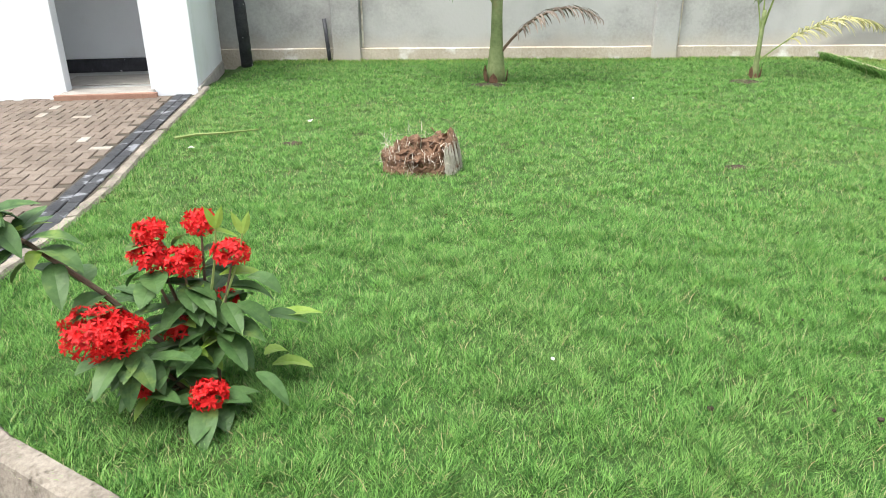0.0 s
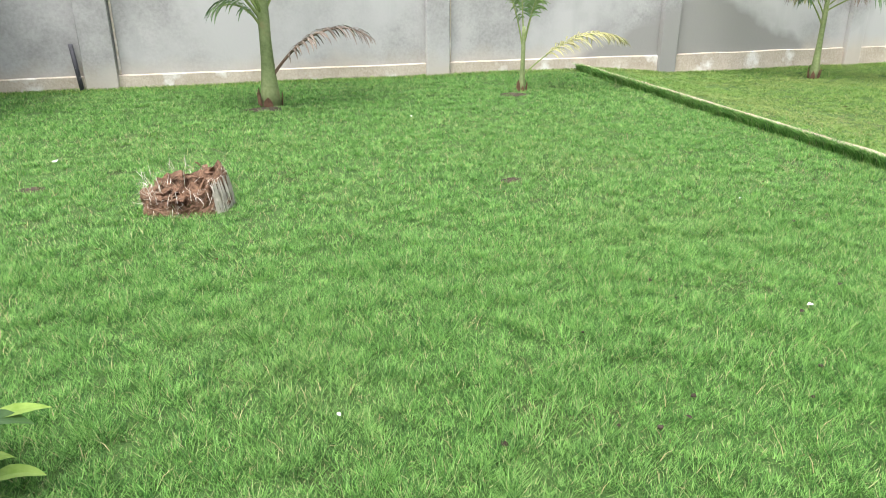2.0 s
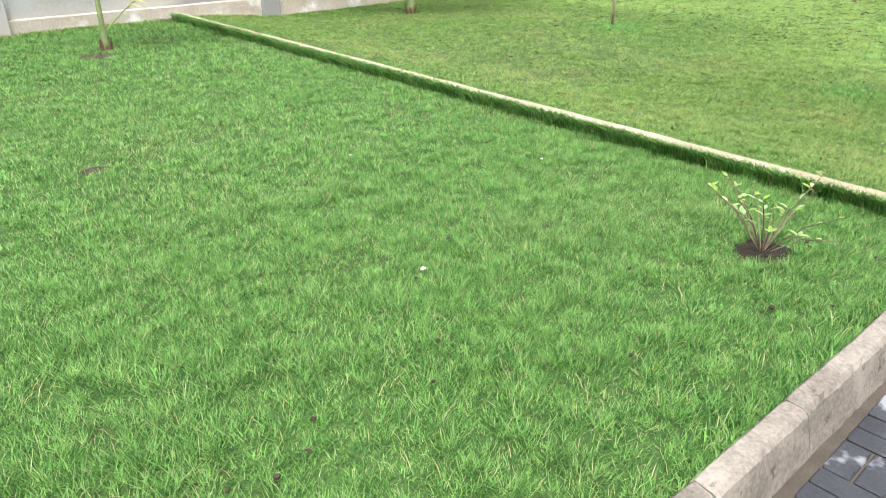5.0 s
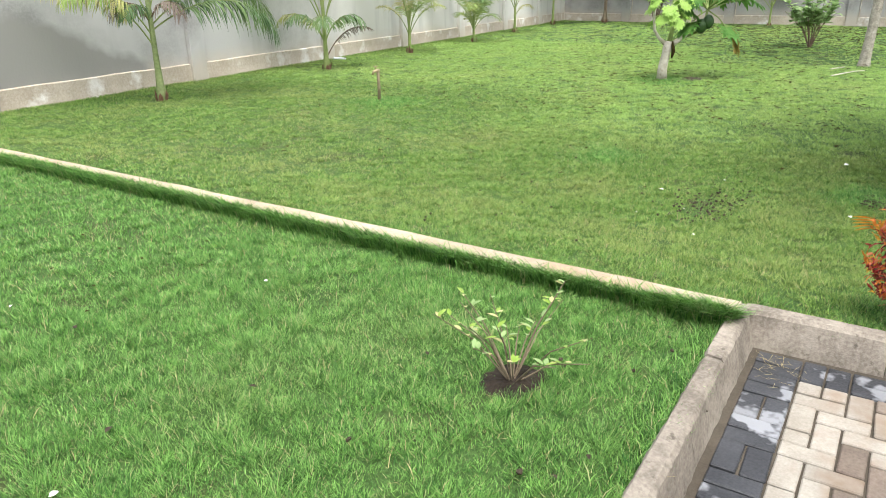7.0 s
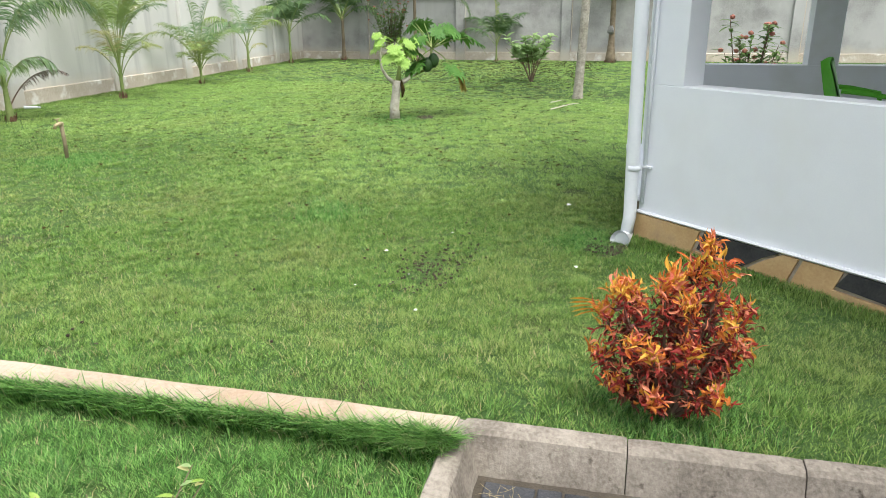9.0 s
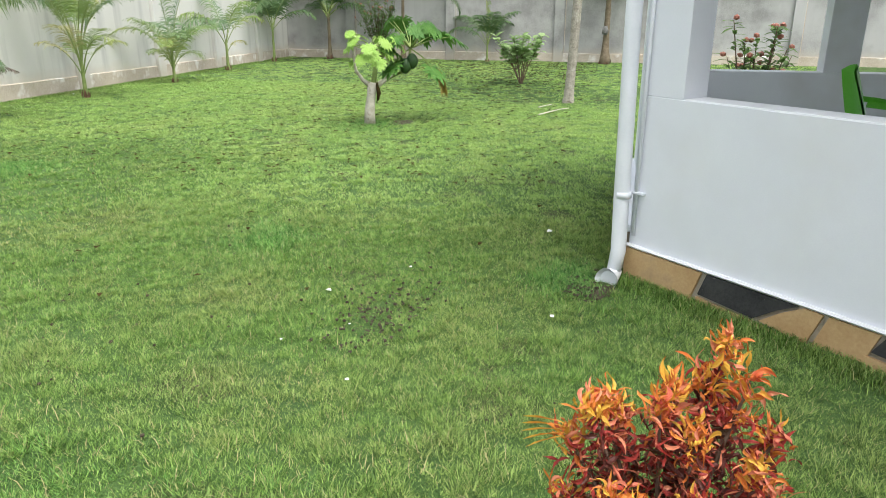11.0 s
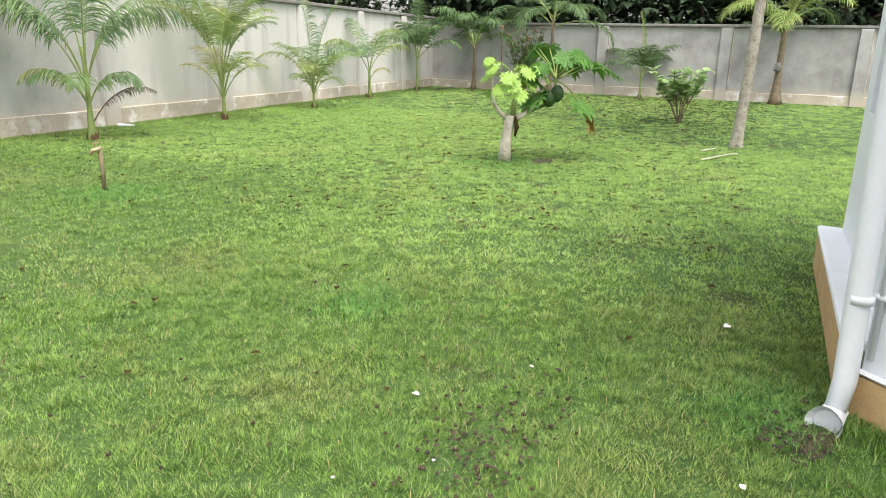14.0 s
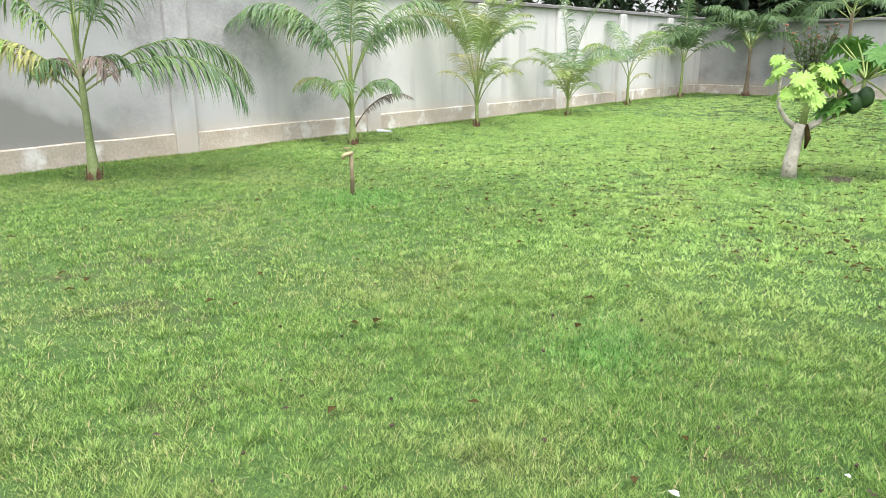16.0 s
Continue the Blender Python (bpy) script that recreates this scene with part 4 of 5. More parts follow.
def papaya():
    x, y = 14.58, 4.43
    z = gz(x, y)
    root = thing("papaya_tree", "pruned papaya tree with lime and green lobed leaves and one fruit", "tree", (x, y, z))
    r = Vector((0.47, -0.88, 0))
    f = Vector((0.88, 0.47, 0))
    o = Vector((x, y, z))

    def at(s, h, dep=0.0):
        return o + r * s + f * dep + Vector((0, 0, h))

    def limb(nm, pts, rad, mt=M_PAPBARK):
        me = Mesh()
        me.tube(pts, rad, 10, wobble=0.05)
        return part(nm, me, mt, root, smooth=True)

    limb("trunk", [at(0, -0.05), at(0.0, 0.2), at(0.03, 0.45), at(0.06, 0.66)], [0.1, 0.082, 0.074, 0.086])
    limb("branch", [at(0.03, 0.6), at(-0.1, 0.7), at(-0.2, 0.85), at(-0.23, 1.1), at(-0.2, 1.36)], [0.045, 0.03, 0.024, 0.022, 0.024])
    limb("branch", [at(0.08, 0.58), at(0.2, 0.66), at(0.36, 0.78)], [0.05, 0.04, 0.036])
    limb("branch", [at(0.07, 0.6), at(0.1, 0.85), at(0.18, 1.15, 0.1)], [0.05, 0.035, 0.025], M_STEM)
    limb("branch", [at(0.1, 0.6, 0.1), at(0.35, 0.7, 0.2), at(0.58, 0.8, 0.2), at(0.7, 1.0, 0.2), at(0.72, 1.2, 0.2)], [0.03, 0.025, 0.024, 0.024, 0.022], M_STEM)
    limb("dead_leaf_base", [at(0.11, 0.66, -0.05), at(0.14, 0.5, -0.08), at(0.12, 0.38, -0.08)], [0.02, 0.035, 0.012], M_DEBRIS)

    def palmate(base, tip, size, mt, tilt=0.5, label=""):
        me = Mesh()
        me.tube([base, Vector(base).lerp(Vector(tip), 0.5) + Vector((0, 0, 0.04)), tip], [0.012, 0.009, 0.007], 5)
        st = part("leaf_stalk", me, M_STEM, root)
        ml = Mesh()
        out = (Vector(tip) - Vector(base)).normalized()
        out = Vector((out.x, out.y, -tilt)).normalized()
        side = out.cross(Vector((0, 0, 1))).normalized()
        nrm = side.cross(out)
        for a in (-150, -105, -65, -30, 0, 30, 65, 105, 150):
            d = out * math.cos(radians(a)) + side * math.sin(radians(a))
            ln = size * (1 - abs(a) / 320) * R.uniform(0.85, 1.1)
            ml.leaf(tip, d, nrm, ln, ln * 0.3, 0.8, 5, 0.2, wave=0.2)
            for sg in (-1, 1):
                q = Vector(tip) + d * ln * 0.55
                ml.leaf(q, d + d.cross(nrm) * sg * 0.8, nrm, ln * 0.42, ln * 0.17, 0.7, 3, 0.2)
                q = Vector(tip) + d * ln * 0.3
                ml.leaf(q, d + d.cross(nrm) * sg * 0.7, nrm, ln * 0.3, ln * 0.13, 0.5, 3, 0.2)
        part("leaf", ml, mt, st, label)

    for k in range(17):
        a = k * 2.4
        palmate(at(0.08, 0.95 + 0.02 * k, 0.05), at(0.0 + 0.27 * math.cos(a), 1.16 + 0.16 * math.sin(k * 1.7), 0.3 * math.sin(a)), 0.21, M_PAPY, 0.9, "lime green papaya leaf")
    for k in range(3):
        palmate(at(-0.23, 1.34), at(-0.2 + 0.12 * math.cos(k * 2), 1.36 + 0.03 * k, 0.1 * math.sin(k * 2)), 0.14, M_PAPY, 0.6, "lime green papaya leaf")
    for k in range(4):
        palmate(at(0.2, 1.0, 0.1), at(0.36 + 0.1 * math.cos(k * 1.9), 1.1 + 0.06 * k, 0.1 + 0.2 * math.sin(k * 1.9)), 0.25, M_PAPY if k % 2 else M_PAPG, 0.8)
    # the second head, with its crown above the fruit
    head = at(0.72, 1.16, 0.2)
    for k in range(12):
        a = k * 2.4 + 0.5
        palmate(head, at(0.74 + 0.36 * math.cos(a), 1.45 + 0.13 * math.sin(k * 1.3), 0.2 + 0.36 * math.sin(a)), 0.27, M_PAPG, 0.8)
    for s, h, dep in ((1.38, 1.34, 0.1), (1.3, 1.38, 0.5), (1.0, 0.86, -0.1), (1.1, 0.82, 0.15), (0.42, 0.92, 0.1)):
        palmate(head, at(s, h, dep), 0.36, M_PAPG, 0.6)
    palmate(at(0.95, 0.95, 0.1), at(1.16, 0.72, 0.0), 0.34, M_PAPD, 3.0, "drooping yellow-brown papaya leaf")
    palmate(at(0.95, 0.95, 0.1), at(1.22, 0.68, 0.08), 0.36, M_PAPD, 3.0, "drooping yellow-brown papaya leaf")
    for s, h in ((0.6, 0.9), (0.71, 0.97)):
        me = Mesh()
        me.blob(at(s, h, 0.05), (0.095, 0.095, 0.125), 3, 0.08, 2)
        part("papaya_fruit", me, M_FRUIT, root, "dark green papaya fruit", smooth=True)


papaya()


def bush(name, x, y, w, h, label, leaf_mat, leaf_len, leaf_w, count, seed, flower=None, stems=7, gap=0.25, droop=0.6):
    """Stems that fork outwards with leaves along their outer half."""
    r = random.Random(seed)
    z = gz(x, y)
    root = thing(name, label, "shrub", (x, y, z))
    ms, ml, mf = Mesh(), Mesh(), Mesh()
    tips = []
    o = Vector((x, y, z))
    for k in range(stems):
        a = 2 * math.pi * k / stems + r.uniform(-0.3, 0.3)
        s = r.uniform(0.35, 1.0) * w / 2
        tip = o + Vector((math.cos(a) * s, math.sin(a) * s, h * r.uniform(0.65, 1.0)))
        mid = o.lerp(tip, 0.32) + Vector((0, 0, h * 0.04))
        ms.tube([o - Vector((0, 0, 0.03)), mid, tip], [0.02, 0.012, 0.005], 5)
        tips += [(mid, tip)] * 3
        for j in range(2):
            t2 = mid.lerp(tip, 0.5) + Vector((r.uniform(-1, 1) * w * 0.22, r.uniform(-1, 1) * w * 0.22, h * r.uniform(0.0, 0.3)))
            ms.tube([mid, t2], [0.009, 0.004], 4)
            tips.append((mid, t2))
    part("stem", ms, M_TWIG, root)
    for k in range(count):
        a, b = r.choice(tips)
        p = a.lerp(b, r.uniform(gap, 1.02))
        an = r.uniform(0, 2 * math.pi)
        d = Vector((math.cos(an), math.sin(an), r.uniform(-0.2, 0.9)))
        ml.leaf(p, d, (0, 0, 1), leaf_len * r.uniform(0.6, 1.15), leaf_w * r.uniform(0.7, 1.15), droop, 4, 0.2)
    part("foliage", ml, leaf_mat, root)
    if flower:
        for k in range(flower):
            a, b = r.choice(tips)
            mf.blob(b + Vector((r.uniform(-0.06, 0.06), r.uniform(-0.06, 0.06), 0.03)), (0.035, 0.035, 0.03), 1, 0.3, k)
        part("blossom", mf, M_PINK, root, "dull pink blossom heads")
    return root


bush("broadleaf_shrub", 21.9, 2.92, 1.5, 1.3, "broad-leaved pale green shrub on the lawn", M_BUSH, 0.24, 0.18, 300, 5, stems=8, gap=0.3)
bush("flowering_shrub", 29.0, 8.9, 1.8, 2.25, "tall shrub with dull pink blossom by the wall", M_OLEA, 0.2, 0.07, 1100, 6, 45, stems=12, gap=0.05)
bush("flowering_shrub", 12.3, -0.8, 0.9, 1.65, "shrub with dull red blossom beyond the porch", M_OLEA, 0.16, 0.055, 700, 7, 26, stems=9, gap=0.1)


def far_tree(x, y, h, w, seed):
    """Dark trees beyond the wall, whose lower crowns hang above its coping."""
    r = random.Random(seed)
    root = thing("far_tree", "dark dense tree beyond the garden wall", "tree", (x, y, -0.2), group="trees beyond the wall")
    me = Mesh()
    me.tube([(x, y, -0.2), (x + 0.1, y, h * 0.35), (x, y + 0.1, h * 0.7)], [0.28, 0.2, 0.1], 8)
    for k in range(6):
        a = k * 1.05
        me.tube([(x, y, h * 0.3 + 0.1 * k), (x + math.cos(a) * w * 0.35, y + math.sin(a) * w * 0.35, h * 0.6)], [0.09, 0.03], 5)
    part("trunk", me, M_TWIG, root)
    ml = Mesh()
    for c in range(56):
        an, rr = r.uniform(0, 2 * math.pi), math.sqrt(r.random()) * w / 2
        cz = r.uniform(0.28, 1.0) * h
        c0 = Vector((x + math.cos(an) * rr * (1.1 - 0.4 * cz / h), y + math.sin(an) * rr * (1.1 - 0.4 * cz / h), cz))
        for k in range(34):
            d = Vector((r.gauss(0, 1), r.gauss(0, 1), r.gauss(0, 0.8)))
            ml.leaf(c0 + d * 0.42, d + Vector((0, 0, -0.2)), (0, 0, 1), r.uniform(0.3, 0.6), r.uniform(0.18, 0.34), 0.6, 2, 0.2)
    part("crown", ml, M_TREE, root)


for i, (x, y, h, w) in enumerate(((34, 15, 5.5, 5), (34.5, 10.5, 6, 5.5), (35, 6.2, 5.8, 5.4), (35, 1.5, 6.2, 5.6), (35.2, -3, 5.5, 5), (36, -8, 6, 5.5), (39, 13, 7, 6), (40, 4, 7.5, 6.5), (40, -4, 7, 6), (33.6, 12.8, 5, 4.5), (33.8, 8.4, 5, 4.5), (34, 3.8, 5, 4.5), (34, -0.8, 5, 4.5), (34.2, -5.2, 5, 4.5), (29, 17.5, 5.5, 5), (23, 18, 5, 5))):
    far_tree(x + 1.0, y, h, w, 40 + i)


# ---- near plants and small things ----
def ixora():
    x, y = -1.0, 2.25
    root = thing("ixora_bush", "ixora bush with scarlet flower clusters on the lawn", "shrub", (x, y, gz(x, y)))
    r = random.Random(3)
    o = Vector((x, y, gz(x, y)))
    right, fwd = Vector((0.998, 0.06, 0)), Vector((-0.06, 0.998, 0))

    def at(s, h, d=0.0):
        return o + right * s + fwd * d + Vector((0, 0, h))

    def head(c, rad, squash=0.75):
        """A flower head: many small four-petalled stars on thin tubes."""
        me = Mesh()
        n = int(170 * (rad / 0.1) ** 1.3)
        for k in range(n):
            d = Vector((r.gauss(0, 1), r.gauss(0, 1), r.gauss(0.35, 0.8))).normalized()
            q = Vector(c) + Vector((d.x, d.y, d.z * squash)) * rad * r.uniform(0.75, 1.08)
            t = d.orthogonal().normalized()
            b = d.cross(t)
            ang = r.uniform(0, 1.57)
            for j in range(4):
                a = ang + j * 1.571
                e = t * math.cos(a) + b * math.sin(a)
                me.leaf(q, e + d * 0.35, d, 0.02 * r.uniform(0.8, 1.3), 0.011, 0, 2, 0.2)
            me.leaf(Vector(c), q - Vector(c), t, (q - Vector(c)).length, 0.004, 0, 1, 0, tip=0)
        part("flower_head", me, M_RED, root, "scarlet flower cluster")

    # the heads: sideways, height, depth, radius
    heads = [(-0.15, 0.62, 0.05, 0.055), (-0.15, 0.55, 0.0, 0.062), (-0.04, 0.52, 0.02, 0.068), (0.02, 0.645, 0.08, 0.055), (0.14, 0.56, 0.0, 0.06),
             (-0.27, 0.37, -0.22, 0.112), (-0.19, 0.36, -0.22, 0.085), (-0.16, 0.15, -0.2, 0.045), (0.08, 0.13, -0.22, 0.06), (-0.08, 0.28, -0.02, 0.05), (0.08, 0.36, 0.06, 0.04)]
    tips = []
    for s, h, d, rad in heads:
        head(at(s, h, d), rad)
        ms = Mesh()
        b0 = at(s * 0.15, 0.0, d * 0.2)
        tip = at(s, h - rad * 0.6, d)
        mid = b0.lerp(tip, 0.5) + right * s * -0.1
        ms.tube([b0 - Vector((0, 0, 0.03)), mid, tip], [0.01, 0.007, 0.004], 6)
        part("stem", ms, M_TWIG, root)
        tips.append((b0, mid, tip))
    # the long side branch
    ms = Mesh()
    side = [at(-0.06, 0.1), at(-0.28, 0.46, -0.1), at(-0.46, 0.66, -0.15), at(-0.66, 0.84, -0.2)]
    ms.tube(side, [0.011, 0.01, 0.008, 0.005], 6)
    part("stem", ms, M_TWIG, root)
    head(at(-0.68, 0.87, -0.2), 0.065)
    tips += [(side[0], side[1], side[3]), (side[1], side[2], side[3]), (side[2], side[2], side[3])]
    for k in range(185):
        b0, mid, tip = r.choice(tips)
        t = r.uniform(0.4, 1.02)
        p = b0.lerp(mid, t * 2) if t < 0.5 else mid.lerp(tip, t * 2 - 1)
        an = r.uniform(0, 6.28)
        d = Vector((math.cos(an), math.sin(an), r.uniform(-0.4, 0.5)))
        me = Mesh()
        young = r.random() < 0.2
        me.leaf(p, d, (0, 0, 1), r.uniform(0.12, 0.2) * (0.7 if young else 1), r.uniform(0.066, 0.095) * (0.6 if young else 1), r.uniform(0.2, 1.6), 6, 0.22, wave=0.08)
        part("leaf", me, M_IXYOUNG if young else M_IXLEAF, root, "pale young leaf" if young else "")
    for k in range(26):
        an, rr = r.uniform(0, 6.28), r.uniform(0.05, 0.24)
        p = at(math.cos(an) * rr + 0.02, r.uniform(0.05, 0.5), math.sin(an) * rr)
        me = Mesh()
        me.leaf(p, (math.cos(an), math.sin(an), r.uniform(-0.3, 0.35)), (0, 0, 1), r.uniform(0.13, 0.2), r.uniform(0.06, 0.085), r.uniform(0.3, 1.6), 6, 0.22, wave=0.08)
        part("leaf", me, r.choice((M_IXLEAF, M_IXLEAF, M_IXLEAF, M_IXYOUNG)), root)
    for s, h in ((0.1, 0.65), (0.19, 0.63), (0.0, 0.36)):
        ms = Mesh()
        ms.tube([at(s * 0.4, h - 0.3), at(s * 0.9, h - 0.08), at(s, h + 0.005)], [0.006, 0.004, 0.003], 5)
        part("stem", ms, M_STEM, root)
        for sg in (-1, 1):
            me = Mesh()
            me.leaf(at(s, h), right * sg * 0.35 + Vector((0, 0, 1)), fwd, 0.09, 0.03, 0.1, 4, 0.25)
            part("leaf", me, M_IXYOUNG, root, "pale young leaf")


ixora()


def croton():
    x, y = 5.5, 0.48
    z = gz(x, y)
    root = thing("croton_bush", "croton bush with orange, yellow and crimson twisted leaves", "shrub", (x, y, z))
    r = random.Random(9)
    o = Vector((x, y, z))
    side, dep = Vector((0.23, -0.97, 0)), Vector((0.97, 0.23, 0))
    meshes = [Mesh() for _ in M_CROTON]
    # shoots: sideways, height, depth, warmth of the tip
    shoots = [(0.13, 0.74, 0.05, 1), (0.17, 0.66, -0.02, 1), (0.08, 0.65, 0.04, 0.7), (-0.02, 0.62, 0.02, 1), (-0.07, 0.6, -0.05, 0.7), (0.02, 0.54, -0.1, 0.8), (-0.24, 0.58, 0.0, 1), (-0.19, 0.55, 0.06, 0.9), (-0.29, 0.47, 0.02, 1), (-0.21, 0.4, -0.14, 1), (-0.14, 0.38, -0.2, 0.9), (0.0, 0.4, -0.2, 0.4), (0.19, 0.44, -0.1, 0.9), (0.31, 0.45, 0.05, 0.4), (0.27, 0.34, -0.05, 0.4),
              (-0.31, 0.3, 0.0, 0.5), (0.05, 0.52, 0.18, 0.5), (-0.12, 0.46, 0.18, 0.5), (0.22, 0.46, 0.16, 0.4), (-0.14, 0.2, -0.22, 0.3), (0.12, 0.2, -0.22, 0.5), (0.24, 0.22, 0.05, 0.3), (-0.24, 0.18, -0.05, 0.3)]
    for s_, h, d_, warm in shoots:
        ms = Mesh()
        tip = o + side * s_ + dep * d_ + Vector((0, 0, h))
        mid = o.lerp(tip, 0.5) + Vector((0, 0, 0.02)) + side * s_ * 0.1
        ms.tube([o - Vector((0, 0, 0.03)), mid, tip], [0.011, 0.007, 0.004], 5)
        part("stem", ms, M_TWIG, root)
        for j in range(125):
            # leaves stand in a dense rosette at the tip and thin out below
            t = 1.0 - 0.62 * r.random() ** 1.7
            p = o.lerp(mid, t * 2) if t < 0.5 else mid.lerp(tip, t * 2 - 1)
            an = r.uniform(0, 6.28)
            d = Vector((math.cos(an), math.sin(an), r.uniform(-0.3, 0.5) + (t > 0.88) * 1.1))
            if t > 0.9:
                kind = r.choice((1, 1, 0, 0, 3)) if r.random() < warm else r.choice((3, 2, 0, 2))
            elif t > 0.76:
                kind = r.choice((0, 3, 2, 2, 2, 4))
            else:
                kind = r.choice((2, 2, 4, 4, 4, 3))
            p = p + Vector((r.gauss(0, 0.018), r.gauss(0, 0.018), r.gauss(0, 0.016)))
            meshes[kind].leaf(p, d, (0, 0, 1), r.uniform(0.04, 0.085), r.uniform(0.009, 0.017), r.uniform(-2.6, 3.0), 6, 0.35, twist=r.uniform(-6, 6), curl=r.uniform(-3.5, 3.5), wave=0.35)
    for k in range(5):
        meshes[1].leaf(o + side * -0.3 + dep * 0.02 + Vector((0, 0, 0.47 + 0.01 * k)), -side + dep * 0.2 * (k - 2) + Vector((0, 0, 0.1)), (0, 0, 1), 0.12, 0.018, 0.3, 5, 0.3, twist=1.5)
    for me, mt, lb in zip(meshes, M_CROTON, ("orange leaves", "yellow leaves", "crimson leaves", "salmon leaves", "dark maroon leaves")):
        part("foliage", me, mt, root, lb)


croton()


def seedling():
    x, y = 4.03, 1.97
    z = gz(x, y)
    root = thing("sapling_shrub", "sparse sapling with thin bare stems in a dug hole", "shrub", (x, y, z))
    r = random.Random(4)
    o = Vector((x, y, z))
    ms = Mesh()
    for k in range(18):
        a = k * 2.4
        s = r.uniform(0.16, 0.4)
        tip = o + Vector((math.cos(a) * s, math.sin(a) * s * 0.9, r.uniform(0.16, 0.42)))
        ms.tube([o - Vector((0, 0, 0.02)), o.lerp(tip, 0.5) + Vector((0, 0, 0.04)), tip], [0.0036, 0.0028, 0.0016], 5)
        for j in range(4):
            u = r.uniform(0.55, 1.0)
            q = o.lerp(tip, u) + Vector((0, 0, 0.16 * u * (1 - u)))
            an = r.uniform(0, 6.28)
            me = Mesh()
            me.leaf(q, (math.cos(an), math.sin(an), 0.5), (0, 0, 1), r.uniform(0.03, 0.055), 0.02, 0.4, 4, 0.2)
            part("leaf", me, r.choice((M_BUSH, M_IXYOUNG, M_FRONDP)), root)
    part("stem", ms, M_PALMBARK, root)
    dirt_patch(x, y, 0.15, 0.13, "dug soil round a sapling, coloured dark like a shaded hole", M_HOLE)


def dirt_patch(x, y, rx, ry, label, material=None):
    me = Mesh()
    n = 28
    vs, fs = [(x, y, gz(x, y) + 0.012)], []
    for ring, k in ((1, 0.5), (2, 1.0)):
        for i in range(n):
            a = 2 * math.pi * i / n
            w = k * (1 + 0.3 * noise.noise(Vector((math.cos(a) * 2 + x, math.sin(a) * 2 + y, 0))))
            px, py = x + math.cos(a) * rx * w, y + math.sin(a) * ry * w
            vs.append((px, py, gz(px, py) + (0.014 if ring == 1 else 0.001) + R.uniform(-0.004, 0.006)))
    for i in range(n):
        j = (i + 1) % n
        fs += [(0, 1 + i, 1 + j), (1 + i, 1 + n + i, 1 + n + j, 1 + j)]
    me.add(vs, fs)
    tagged(part("dirt_patch", me, material or M_DIRT), label, "soil", kind="stuff")


seedling()
# bare soil patches; the one at (14.9, 4.0) paints the papaya's shadow
DIRT_AND_SHADE = [(8.2, 0.72, 0.2, 0.12), (7.45, 2.0, 0.3, 0.16), (-1.68, 5.95, 0.12, 0.07), (1.9, 5.38, 0.11, 0.06), (14.9, 4.0, 0.28, 0.2), (3.2, 9.3, 0.2, 0.16), (0.0, 8.95, 0.22, 0.15)]
for d in DIRT_AND_SHADE:
    if d[0] != 7.45:
        dirt_patch(*d, "bare patch of dark soil in the lawn")


def soil_crumbs():
    """Crumbs of dark soil and torn dead leaves strewn where the turf is worn."""
    me = Mesh()
    for x0, y0, sx, sy, n in ((7.45, 2.0, 0.27, 0.13, 170), (7.9, 1.85, 0.25, 0.14, 40), (8.15, 0.78, 0.14, 0.08, 80), (6.9, 1.2, 0.5, 0.5, 18), (4.2, 1.5, 0.4, 0.2, 12), (2.2, 2.6, 1.0, 0.6, 22), (6.6, 3.0, 0.8, 0.8, 30), (9.2, 3.4, 1.0, 0.8, 40)):
        for k in range(n):
            px, py = R.gauss(x0, sx), R.gauss(y0, sy)
            if px > 8.15 and py < 0.66 or px < 5.3 and px > 5.0:
                continue
            q = R.uniform(0.005, 0.015)
            if k % 3:
                me.blob((px, py, gz(px, py) + 0.018 + 0.012 * R.random()), (q, q * R.uniform(0.6, 1), q * 0.7), 1, 0.5, k)
            else:
                an = R.uniform(0, 6.28)
                me.leaf((px, py, gz(px, py) + 0.03), (math.cos(an), math.sin(an), 0.2), (0, 0, 1), q * 2.6, q * 1.6, 0.6, 3, 0.3, wave=0.3)
    tagged(part("soil_crumbs", me, M_DIRT), "crumbs of dark soil strewn on worn turf", "soil", kind="stuff")


soil_crumbs()


